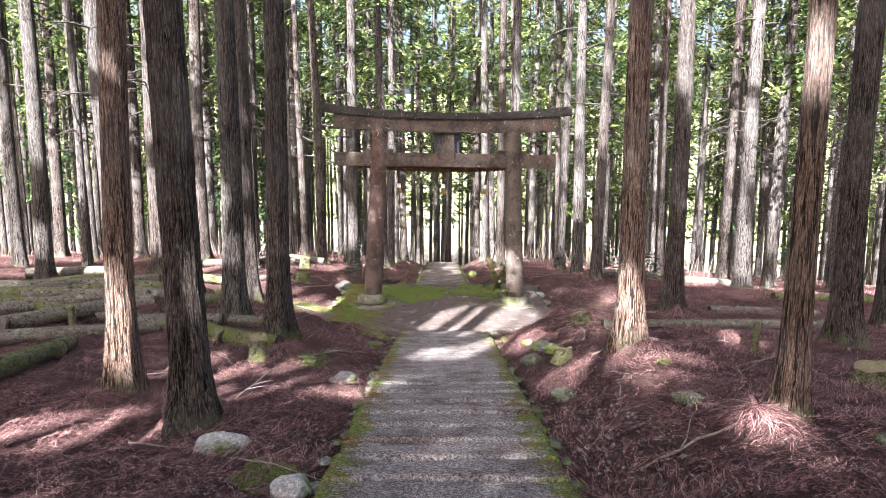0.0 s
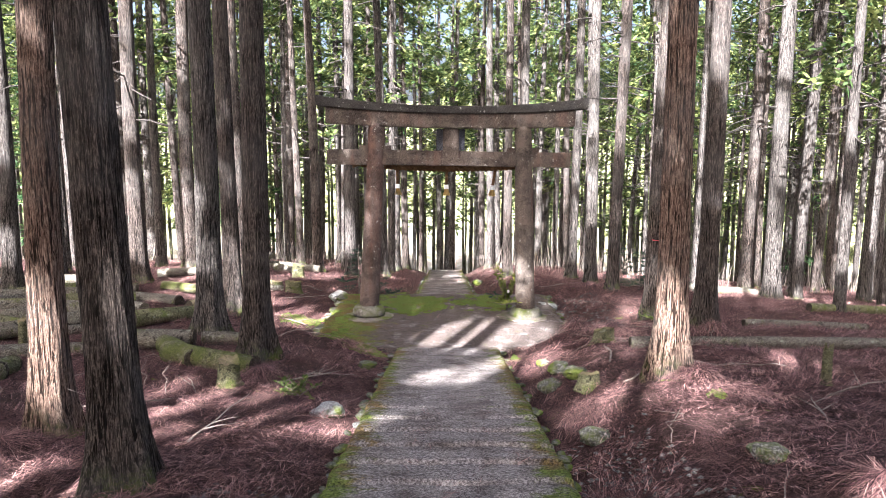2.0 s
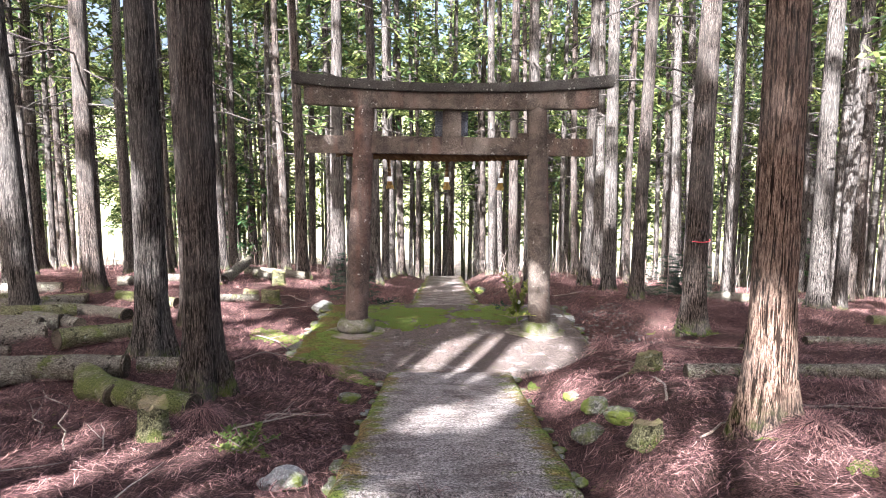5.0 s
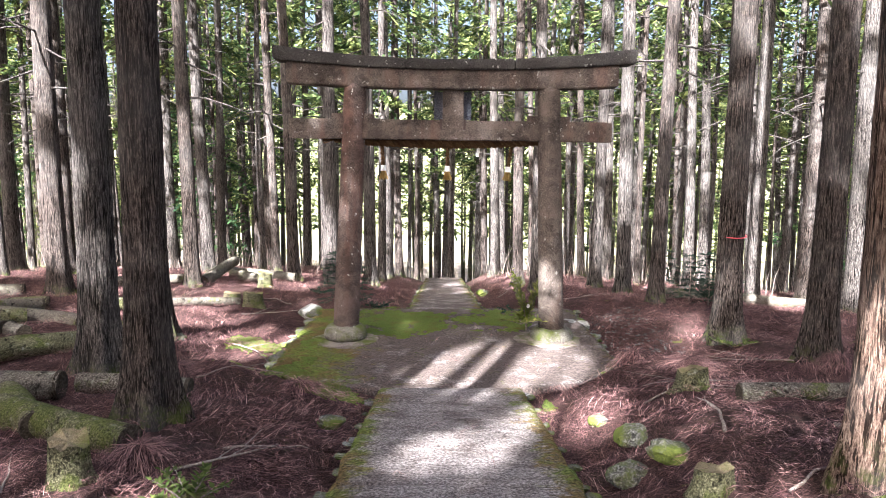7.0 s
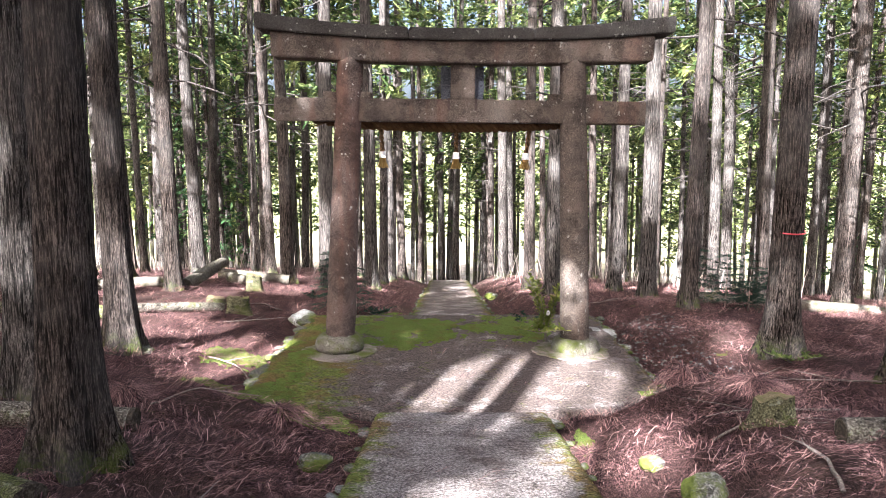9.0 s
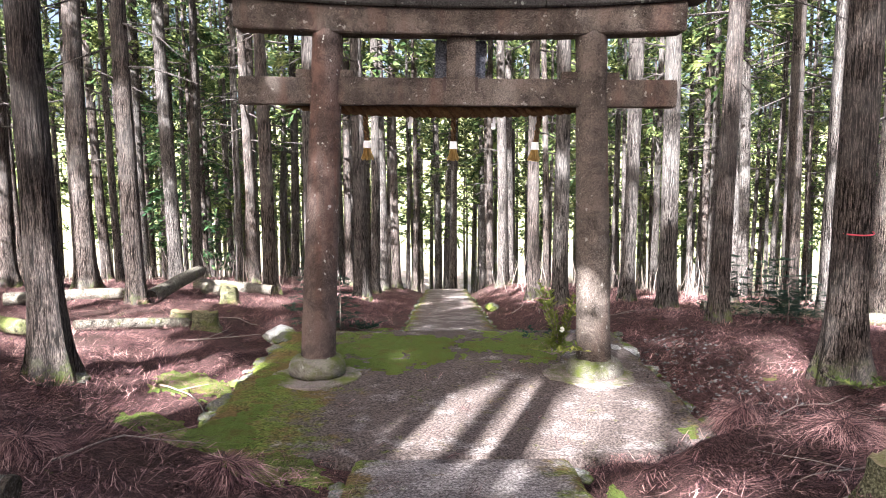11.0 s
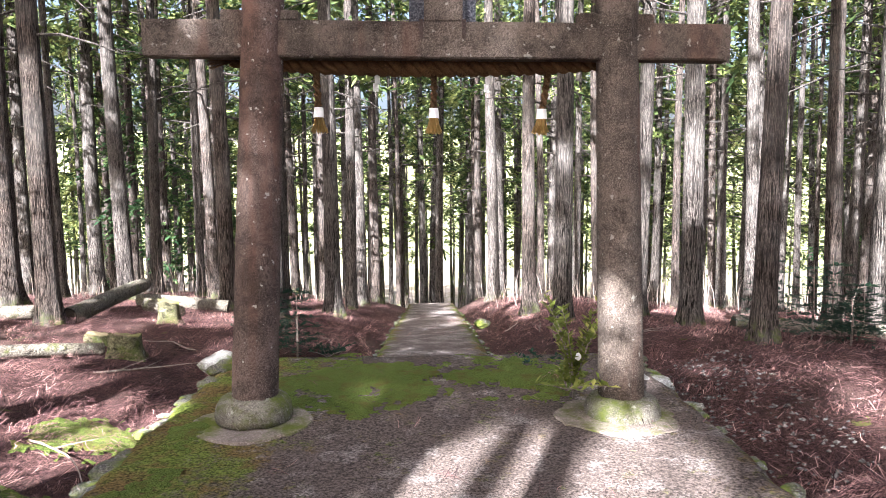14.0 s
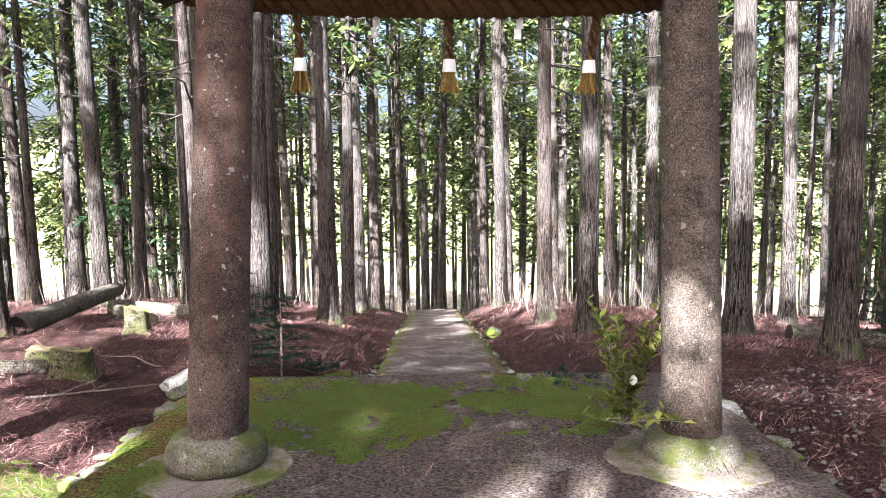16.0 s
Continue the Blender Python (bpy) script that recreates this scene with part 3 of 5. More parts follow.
for k, (x, y, d, lx, ly, kind) in enumerate(NEAR):
    words = {"red": "tall cedar with shaggy red-brown bark and mossy foot", "grey": "tall cedar with grey-brown fissured bark", "peeled": "tall cedar with bark peeled pale near its foot"}[kind]
    place_tree(x, y, trunk_mesh("trunk", d, 22, BARKS[kind], k * 3 + 1, 96, True, (lx, ly)), THIN_CROWNS[k % 3], None, words)
for k, (x, y, d) in enumerate(MIDDLE):
    place_tree(x, y, trunk_mesh("trunk", 0.95 * d, 22, (BARK, BARK_GREY)[k % 2], 100 + k, 28, False, (rnd.uniform(-0.15, 0.15), 0)), CROWNS[k % 5] if y > 22 else THIN_CROWNS[k % 3], DEAD_TWIGS[k % 4], "tall straight cedar in the plantation")

taken = [(x, y) for x, y, *_ in NEAR + MIDDLE]
TRUNKS = [trunk_mesh("trunk", 0.17 + 0.03 * k, 21, (BARK_GREY, BARK)[k % 3 == 0], 200 + k, 14, False, (rnd.uniform(-0.3, 0.3), 0), 0.7) for k in range(6)]


def free(x, y, gap):
    return all((x - a) ** 2 + (y - b) ** 2 > gap * gap for a, b in taken)


spots = []
for k in range(9000):
    y = rnd.uniform(14, 66)
    x = rnd.uniform(-0.72, 0.72) * (y + 4)
    if abs(x - 0.03) < 1.6 and y < 33 or (y < 21 and abs(x) < 7.5) or (y < 24 and -9 < x < 6) or (y > 36 and -0.59 < x / (y - 10) < -0.53) or not free(x, y, 1.6):
        continue
    taken.append((x, y))
    spots.append((y, x))
    if len(spots) >= 430:
        break
spots.sort()
for k, (y, x) in enumerate(spots[:200]):
    place_tree(x, y, TRUNKS[k % 6], CROWNS[rnd.randrange(5)], DEAD_TWIGS[rnd.randrange(4)] if y < 45 else None, "slender straight cedar in the plantation", rnd.uniform(0, 360), rnd.uniform(0.85, 1.12))


def joined(name, pieces, mats):
    """One mesh out of (mesh, pose, material number) pieces."""
    verts, faces, index, count = [], [], [], 0
    for me, m, mat in pieces:
        co = np.empty(len(me.vertices) * 3)
        me.vertices.foreach_get("co", co)
        co = co.reshape(-1, 3) @ np.array(m.to_3x3()).T + np.array(m.translation)
        verts.extend(co.tolist())
        faces.extend([[q + count for q in p.vertices] for p in me.polygons])
        index.extend([mat] * len(me.polygons))
        count += len(co)
    return mesh_of(name, verts, faces, mats, False, index)


pieces = []
for k, (y, x) in enumerate(spots[200:]):
    m = pose(x, y, ground_height(x, y), 0, 0, rnd.uniform(0, 360)) @ Matrix.Scale(rnd.uniform(0.85, 1.12), 4)
    pieces += [(TRUNKS[k % 6], m, 0), (FAR_CROWNS[rnd.randrange(4)], m, 1)]
tagged(put("far_woods", joined("far_woods", pieces, [BARK_GREY, LEAF])), "distant plantation of slender cedars with green crowns", "forest", kind="stuff")

# green undergrowth and low boughs deep in the wood
LOW_BOUGHS = [crown_mesh("undergrowth", LEAF, (3.0, 4.5, 6.0)[k], (9.0, 11.0, 13.0)[k], (1.5, 1.7, 1.8)[k], 100, 0.52, 160 + k) for k in range(3)]
pieces = []
for k in range(150):
    y = rnd.uniform(36, 78)
    x = rnd.uniform(-0.7, 0.7) * (y + 2)
    if abs(x) < 1.5 and y < 36 or -0.59 < x / (y - 10) < -0.53:
        continue
    pieces.append((LOW_BOUGHS[k % 3], pose(x, y, ground_height(x, y), 0, 0, rnd.uniform(0, 360)), 0))
tagged(put("undergrowth", joined("undergrowth", pieces, [LEAF])), "bright green undergrowth deep in the cedar wood", "undergrowth", kind="stuff")

# young cedars with boughs low down, in the clearings
LEAF_YOUNG = leaf_material("young_cedar_leaf", (0.022, 0.055, 0.025), (0.20, 0.29, 0.11))
YOUNG_CROWNS = [crown_mesh("crown", LEAF_YOUNG, 1.2, 9.5 + k, 2.0, 300, 0.42, 240 + k) for k in range(3)]
for k, (x, y) in enumerate(((-8.6, 30.5), (-10.0, 33.5), (-9.0, 36.0), (-16.5, 29.0), (-19.0, 34.0), (17.0, 36.0), (-12.0, 37.0))):
    place_tree(x, y, TRUNKS[k % 3], YOUNG_CROWNS[k % 3], None, "young cedar with green boughs low on its trunk", 40 * k, 0.9)

# unseen trees added behind to shade the path; sun passes gaps left for SUNLIT
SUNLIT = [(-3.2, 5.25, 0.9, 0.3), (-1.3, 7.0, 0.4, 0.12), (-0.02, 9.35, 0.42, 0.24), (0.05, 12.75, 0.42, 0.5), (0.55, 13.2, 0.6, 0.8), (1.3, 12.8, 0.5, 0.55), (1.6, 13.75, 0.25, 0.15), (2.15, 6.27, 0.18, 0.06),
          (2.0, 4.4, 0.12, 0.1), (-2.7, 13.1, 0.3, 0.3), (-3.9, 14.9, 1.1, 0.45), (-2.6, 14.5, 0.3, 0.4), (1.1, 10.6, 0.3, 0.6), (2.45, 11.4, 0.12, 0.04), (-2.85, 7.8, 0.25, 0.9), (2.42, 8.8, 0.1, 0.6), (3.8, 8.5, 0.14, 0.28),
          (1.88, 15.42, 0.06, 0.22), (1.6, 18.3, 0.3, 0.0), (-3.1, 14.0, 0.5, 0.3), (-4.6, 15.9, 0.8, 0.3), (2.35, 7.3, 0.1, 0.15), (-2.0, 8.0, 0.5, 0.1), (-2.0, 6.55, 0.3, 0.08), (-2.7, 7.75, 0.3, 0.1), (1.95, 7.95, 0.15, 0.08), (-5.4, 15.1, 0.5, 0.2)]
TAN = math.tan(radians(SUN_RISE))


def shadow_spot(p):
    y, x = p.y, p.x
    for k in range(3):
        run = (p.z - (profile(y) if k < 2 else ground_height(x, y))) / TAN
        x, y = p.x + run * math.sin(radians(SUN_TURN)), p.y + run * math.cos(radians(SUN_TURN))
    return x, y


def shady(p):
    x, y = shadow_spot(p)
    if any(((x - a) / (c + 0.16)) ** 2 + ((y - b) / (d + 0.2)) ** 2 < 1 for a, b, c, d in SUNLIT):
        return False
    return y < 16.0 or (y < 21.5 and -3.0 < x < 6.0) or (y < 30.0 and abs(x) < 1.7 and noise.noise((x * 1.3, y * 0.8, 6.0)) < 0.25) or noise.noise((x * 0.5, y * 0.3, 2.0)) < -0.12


# two unseen trunks added close behind to stripe the apron with shadow
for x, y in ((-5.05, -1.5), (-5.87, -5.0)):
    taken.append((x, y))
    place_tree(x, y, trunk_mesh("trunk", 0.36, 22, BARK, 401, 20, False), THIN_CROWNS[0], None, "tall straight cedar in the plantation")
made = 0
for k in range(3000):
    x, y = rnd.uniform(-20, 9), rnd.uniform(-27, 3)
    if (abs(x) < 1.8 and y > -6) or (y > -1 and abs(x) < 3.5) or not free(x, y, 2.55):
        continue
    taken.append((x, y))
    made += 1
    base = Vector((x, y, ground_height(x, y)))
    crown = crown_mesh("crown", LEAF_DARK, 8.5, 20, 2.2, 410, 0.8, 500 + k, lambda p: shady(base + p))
    place_tree(x, y, TRUNKS[made % 6], crown, None, "unseen cedar added behind to shade the path", 0)
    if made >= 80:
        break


# ---- rope and plaque on the gate ----
def rope_strand(path, radius, turns, offset, sides=8, steps=120):
    pts = []
    for i in range(steps + 1):
        t = i / steps
        p = path(t)
        a = 2 * math.pi * (turns * t + offset)
        r = radius * (0.75 + 0.5 * math.sin(math.pi * t) ** 0.5)
        pts.append(p + Vector((0, math.cos(a) * r, math.sin(a) * r)))
    return tube(pts, [radius * (0.62 + 0.42 * math.sin(math.pi * i / steps) ** 0.5) for i in range(steps + 1)], sides)


def straw_tuft(top, low, r0, r1, count, seed, axis=Vector((0, 0, -1))):
    rnd = random.Random(seed)
    verts, faces = [], []
    side = axis.cross(Vector((0.3, 1, 0.2))).normalized()
    up = axis.cross(side)
    for k in range(count):
        a, u = rnd.uniform(0, 6.283), rnd.random() ** 0.5
        d = side * math.cos(a) + up * math.sin(a)
        v, f = tube([top + d * r0 * u, top + axis * (low * 0.5) + d * (0.6 * r0 + 0.4 * r1) * u, top + axis * (low * rnd.uniform(0.85, 1.08)) + d * r1 * u], [0.004, 0.004, 0.003], 3, False)
        i = len(verts)
        verts += v
        faces += [tuple(q + i for q in face) for face in f]
    return verts, faces


def build_rope():
    rope = new("sacred_rope")
    rope.matrix_world = pose(0.0, 14.63, 1.005, 0, 0.9, 0)
    tagged(rope, "dark twisted straw rope with straw tassels under the tie beam", "rope")
    line = lambda t: Vector((-1.62 + 3.02 * t, 0.0, 0.0 - 0.065 + 0.035 * (2 * t - 1) ** 2))
    for k in range(3):
        v, f = rope_strand(line, 0.040, 11, k / 3)
        put("strand", mesh_of("strand", v, f, ROPE, True), rope)
    v, f = straw_tuft(Vector((-1.62, 0, -0.02)), 0.17, 0.03, 0.075, 60, 3, Vector((-1, 0, -0.1)))
    put("rope_end", mesh_of("rope_end", v, f, ROPE), rope, "frayed dark straw rope end")
    for k, x in enumerate((-0.94, 0.01, 0.94)):
        tilt = (0.02, 0.0, -0.05)[k]
        tassel = None
        for s in range(2):
            pts = [Vector((x + tilt * i / 12 + 0.016 * math.cos(i * 1.3 + s * 3.14), 0.016 * math.sin(i * 1.3 + s * 3.14), -0.08 - 0.36 * i / 12)) for i in range(13)]
            v, f = tube(pts, 0.019, 8)
            if tassel is None:
                tassel = put("tassel", mesh_of("tassel", v, f, ROPE, True), rope, "hanging straw tassel with a white paper band")
            else:
                put("cord", mesh_of("cord", v, f, ROPE, True), tassel)
        top = Vector((x + tilt, 0, -0.435))
        v, f = tube([top + Vector((0, 0, 0.035)), top, top - Vector((0, 0, 0.045))], [0.036, 0.040, 0.044], 14, False, 0.08)
        put("paper_band", mesh_of("paper_band", v, f, PAPER, True), tassel, "white paper band")
        v, f = straw_tuft(top - Vector((0, 0, 0.03)), 0.135, 0.030, 0.072, 90, 11 + k, Vector((tilt * 1.5, 0, -1)).normalized())
        put("straw", mesh_of("straw", v, f, STRAW), tassel, "splayed golden straw")
    for x in (-0.46, 0.44):
        v, f = [], []
        for i in range(3):
            z = -0.07 - 0.065 * i
            o = 0.012 * (i % 2)
            j = len(v)
            v += [(x + o - 0.022, 0.02 + 0.004 * i, z), (x + o + 0.022, 0.02, z), (x + o + 0.024, 0.025, z - 0.066), (x + o - 0.02, 0.022, z - 0.066),
                  (x + o - 0.022, 0.023 + 0.004 * i, z), (x + o + 0.022, 0.023, z), (x + o + 0.024, 0.028, z - 0.066), (x + o - 0.02, 0.025, z - 0.066)]
            f += [(j, j + 1, j + 2, j + 3), (j + 7, j + 6, j + 5, j + 4), (j, j + 4, j + 5, j + 1), (j + 2, j + 6, j + 7, j + 3), (j + 1, j + 5, j + 6, j + 2), (j, j + 3, j + 7, j + 4)]
        put("paper_streamer", mesh_of("paper_streamer", v, f, PAPER), rope, "folded white paper streamer")


def block(x0, x1, y0, y1, z0, z1, bevel=0.006, jitter=0.0):
    bm = bmesh.new()
    bmesh.ops.create_cube(bm, size=1.0)
    for v in bm.verts:
        v.co = Vector(((x0 + x1) / 2 + v.co.x * (x1 - x0), (y0 + y1) / 2 + v.co.y * (y1 - y0), (z0 + z1) / 2 + v.co.z * (z1 - z0)))
    if bevel:
        bmesh.ops.bevel(bm, geom=bm.edges[:], offset=bevel, segments=2, affect="EDGES")
    return bm


def build_plaque():
    plaque = new("name_plaque")
    plaque.matrix_world = pose(0.03, 14.5, -1.93, 0, 0.9, 0)
    tagged(plaque, "weathered dark wooden plaque behind the granite strut", "plaque")
    part("board", block(-0.235, 0.235, 0.085, 0.115, 3.20, 3.585), PLAQUE, plaque)
    for s in (-1, 1):
        part("side_frame", block(s * 0.235 - 0.03, s * 0.235 + 0.03, 0.08, 0.135, 3.19, 3.59), PLAQUE, plaque)
        part("iron_strap", block(s * 0.165 - 0.015, s * 0.165 + 0.015, -0.098, -0.088, 3.05, 3.19, 0.002), IRON, plaque, "rusty iron strap")
    part("bottom_frame", block(-0.2, 0.2, 0.08, 0.13, 3.18, 3.215), PLAQUE, plaque)


build_rope()
build_plaque()


# ---- logs, stumps and stones ----
def build_log(a, b, r, mat, label, seed, sink=0.12, lift=0.0):
    """A felled trunk from a to b in plan, lying on the ground, with cut ends. An end may give its own height."""
    ends = []
    for p in (a, b):
        z = p[2] if len(p) > 2 else ground_height(p[0], p[1]) + r * (1 - sink) + lift
        ends.append(Vector((p[0], p[1], z)))
    n = max(6, int((ends[1] - ends[0]).length / 0.15))
    side = Vector((noise.noise((seed, 1, 2)), noise.noise((seed, 3, 4)), 0.3)) * 0.05
    d = ends[1] - ends[0]
    base = ends[0].copy()
    pts = [d * (i / n) + side * math.sin(3.1 * i / n) for i in range(n + 1)]
    log = new("fallen_log")
    log.matrix_world = Matrix.Translation(base)
    tagged(log, label, "log", "fallen logs")
    v, f = tube(pts, [r * (1.04 - 0.12 * i / n + 0.05 * noise.noise((i * 0.7, seed, 0))) for i in range(n + 1)], 20, False, 0.10)
    put("bark", mesh_of("bark", v, f, mat, True), log)
    for p, q in ((pts[0], pts[1]), (pts[-1], pts[-2])):
        out = (p - q).normalized()
        v, f = tube([p - out * 0.03, p + out * 0.004], [r * 0.97, r * 0.93], 18)
        put("cut_end", mesh_of("cut_end", v, f, END_GRAIN), log, "dark weathered cut end")
    return log


LOG_MOSS = log_material("mossy_log_bark", (0.03, 0.028, 0.018), (0.11, 0.105, 0.06), (0.32, 0.31, 0.19), 0.62)
GREY_LOG, GREEN_LOG = "grey weathered log lying among cedar litter", "moss-covered log lying among cedar litter"
LOGS = [
    ((-6.9, 8.95), (-4.2, 10.08), 0.085, 0), ((-4.95, 7.1), (-5.05, 9.1), 0.11, 1), ((-3.45, 9.6), (-2.2, 9.0), 0.125, 1), ((-4.7, 10.05), (-3.35, 10.25), 0.135, 0), ((-3.3, 10.45), (-2.3, 10.4), 0.09, 0),
    ((-7.4, 10.75), (-5.7, 11.7), 0.11, 0), ((-6.8, 9.8), (-4.9, 11.5), 0.12, 0), ((-8.1, 13.4), (-6.3, 15.1), 0.11, 0), ((-6.9, 12.65), (-5.6, 13.5), 0.12, 1),
    ((-6.3, 11.25), (-5.0, 11.95), 0.125, 0), ((-4.6, 11.2), (-4.0, 12.1), 0.12, 1), ((-8.9, 11.9), (-6.8, 12.4), 0.11, 1), ((-7.5, 12.1), (-5.2, 12.6), 0.09, 0),
    ((-9.0, 13.7), (-6.4, 14.2), 0.12, 0), ((-7.0, 14.5), (-4.7, 13.25), 0.115, 0), ((-8.2, 9.5), (-6.4, 9.95), 0.11, 0), ((-4.7, 15.5), (-3.65, 16.45), 0.075, 0),
    ((-9.6, 15.7), (-7.5, 16.6), 0.12, 0), ((-5.9, 15.5), (-4.7, 15.1), 0.10, 1), ((-6.9, 17.6), (-5.3, 18.3), 0.10, 0), ((2.35, 9.92), (5.75, 9.8), 0.08, 0), ((5.0, 12.7), (7.2, 12.9), 0.07, 0), ((4.1, 18.2), (7.9, 17.9), 0.11, 0), ((7.2, 14.8), (10.5, 15.5), 0.09, 1),
    ((-5.3, 21.3), (-3.75, 21.5), 0.12, 0), ((-4.75, 20.4), (-3.95, 19.6), 0.11, 0), ((-7.6, 11.5), (-6.0, 10.9), 0.10, 1), ((-5.9, 12.9), (-4.9, 12.3), 0.09, 0),
    ((-6.74, 10.24), (-5.78, 10.90), 0.1, 0),
    ((-6.26, 9.48), (-4.94, 9.90), 0.085, 0),
    ((-8.51, 14.75), (-7.66, 15.40), 0.1, 1),
    ((-6.25, 11.45), (-5.07, 11.71), 0.12, 0),
    ((-7.25, 11.21), (-6.60, 11.39), 0.09, 0),
    ((-5.20, 7.81), (-4.99, 8.77), 0.12, 1),
    ((-4.53, 9.90), (-4.15, 10.20), 0.1, 0),
    ((-7.00, 15.07), (-6.38, 15.40), 0.09, 1),
    ((-8.08, 12.37), (-7.51, 13.60), 0.1, 0),
    ((-5.86, 12.70), (-5.22, 12.43), 0.1, 0),
    ((-3.64, 9.98), (-3.00, 9.28), 0.12, 1),
    ((-5.46, 10.61), (-4.97, 10.92), 0.07, 0),
]
for k, (a, b, r, green) in enumerate(LOGS):
    build_log(a, b, r, (LOG_BARK, LOG_MOSS)[green], (GREY_LOG, GREEN_LOG)[green], k * 1.7)
build_log((-4.8, 17.95, ground_height(-4.8, 17.95) + 0.07), (-5.15, 21.25, ground_height(-5.15, 21.25) + 0.40), 0.125, LOG_BARK, "grey log leaning across another log", 91)
build_log((-4.35, 12.75), (-4.15, 13.1), 0.11, CUT_WOOD, "short pale split log on the litter", 92)


def build_stump(x, y, r, h, seed, label, mat=None):
    stump = new("tree_stump")
    stump.matrix_world = pose(x, y, ground_height(x, y))
    tagged(stump, label, "stump", "stumps")
    verts, faces, sides = [], [], 28
    zs = [-0.12, 0.0, 0.05, 0.12, 0.22, 0.4, 0.6, 0.8, 1.0]
    for z in zs:
        u = max(z, 0.0)
        for s in range(sides):
            a = 2 * math.pi * s / sides
            k = 1 + math.exp(-u * h / 0.07) * (0.35 + 0.25 * math.cos(4 * a + seed)) + 0.09 * noise.noise((math.cos(a) * 2.5, math.sin(a) * 2.5, u * 2 + seed))
            verts.append((r * k * math.cos(a), r * k * math.sin(a), z * h * (1 + 0.22 * noise.noise((math.cos(a) * 1.8, math.sin(a) * 1.8, seed + 9)) + 0.12 * math.cos(a + seed))))
    for k in range(len(zs) - 1):
        for s in range(sides):
            a, b = k * sides + s, k * sides + (s + 1) % sides
            faces.append((a, b, b + sides, a + sides))
    put("bark", mesh_of("bark", verts, faces, mat or LOG_MOSS, True), stump)
    top = verts[-sides:]
    c = (0, 0, sum(v[2] for v in top) / sides - 0.01)
    ring = [(v[0] * 1.0, v[1] * 1.0, v[2] + 0.003) for v in top]
    v = ring + [c]
    put("cut_top", mesh_of("cut_top", v, [(s, (s + 1) % sides, sides) for s in range(sides)], CUT_WOOD), stump, "pale mossy cut face")


for x, y, r, h, s, words in ((2.1, 10.3, 0.125, 0.22, 1, "mossy tree stump in cedar litter"), (-3.4, 16.45, 0.17, 0.26, 2, "yellow-mossed low tree stump in the sun"), (-3.78, 18.75, 0.14, 0.32, 3, "pale cut stump with yellow-green moss"),
                             (-2.35, 8.52, 0.11, 0.30, 4, "broken mossy stump beside a log"), (-5.67, 10.31, 0.05, 0.35, 5, "thin broken stump among the logs"), (3.78, 5.85, 0.15, 0.16, 6, "bright mossy stump sunk in litter"),
                             (1.47, 8.2, 0.10, 0.17, 7, "rotten mossy stump beside the path"), (3.4, 7.3, 0.04, 0.36, 8, "thin broken post standing in litter"), (-3.9, 16.9, 0.14, 0.14, 9, "low rotten stump in litter")):
    build_stump(x, y, r, h, s, words)


def rock_mesh(name, r, seed, mat, flat=0.65):
    bm = bmesh.new()
    bmesh.ops.create_icosphere(bm, subdivisions=3, radius=1.0)
    for v in bm.verts:
        c = v.co.copy()
        k = 1 + 0.30 * noise.noise(c * 1.1 + Vector((seed, 0, 0))) + 0.20 * noise.noise(c * 2.2 + Vector((0, seed, 0))) + 0.10 * abs(noise.noise(c * 4.5 + Vector((0, 0, seed)))) + 0.05 * noise.noise(c * 9 + Vector((0, 0, seed)))
        v.co = Vector((c.x * k * r * 1.25, c.y * k * r, c.z * k * r * flat))
    me = bpy.data.meshes.new(name)
    bm.to_mesh(me)
    bm.free()
    me.materials.append(mat)
    return me


ROCK_MOSS = stone_material("mossy_rock", (0.035, 0.033, 0.028), (0.10, 0.096, 0.085), (0.32, 0.31, 0.285), moss=0.9, grain=60)
for k, (x, y, r, mat, words) in enumerate(((-1.66, 4.87, 0.15, ROCK, "pale angular stone half sunk in litter"), (-1.16, 7.8, 0.13, ROCK, "pale grey stone with moss in litter"), (-0.98, 4.16, 0.12, ROCK, "pale stone beside the path"),
                                         (1.23, 6.66, 0.12, ROCK_MOSS, "mossy stone beside the path"), (1.2, 8.95, 0.12, ROCK_MOSS, "pale mossy stone beside the path"), (1.4, 9.6, 0.13, ROCK_MOSS, "low mossy boulder beside the path"),
                                         (1.3, 10.3, 0.09, ROCK_MOSS, "mossy stone beside the path"), (1.5, 9.0, 0.12, ROCK_MOSS, "mossy stone beside the path"), (-1.1, 10.6, 0.1, ROCK_MOSS, "small mossy stone in litter"),
                                         (-2.42, 16.6, 0.2, ROCK, "pale stone at the corner of the apron"), (2.1, 15.6, 0.22, ROCK, "flat pale stone beside the apron"), (1.95, 5.3, 0.09, ROCK_MOSS, "small stone in cedar litter"),
                                         (2.75, 4.0, 0.09, ROCK_MOSS, "small stone in cedar litter"), (-3.6, 13.4, 0.12, ROCK_MOSS, "mossy stone in cedar litter"), (0.95, 22.2, 0.14, ROCK_MOSS, "bright mossy stone beside the path"))):
    flat = 0.25 if (k == 10) else 0.65
    ob = put("rock", rock_mesh("rock", r, k * 2.3 + 1, mat, flat))
    ob.matrix_world = pose(x, y, ground_height(x, y) + 0.25 * r * flat, 0, 0, k * 47)
    tagged(ob, words, "stone", "stones in the litter")

KERB_PALE = stone_material("lichened_edge_stone", (0.05, 0.047, 0.043), (0.17, 0.163, 0.15), (0.48, 0.47, 0.45), moss=0.4, grain=60)

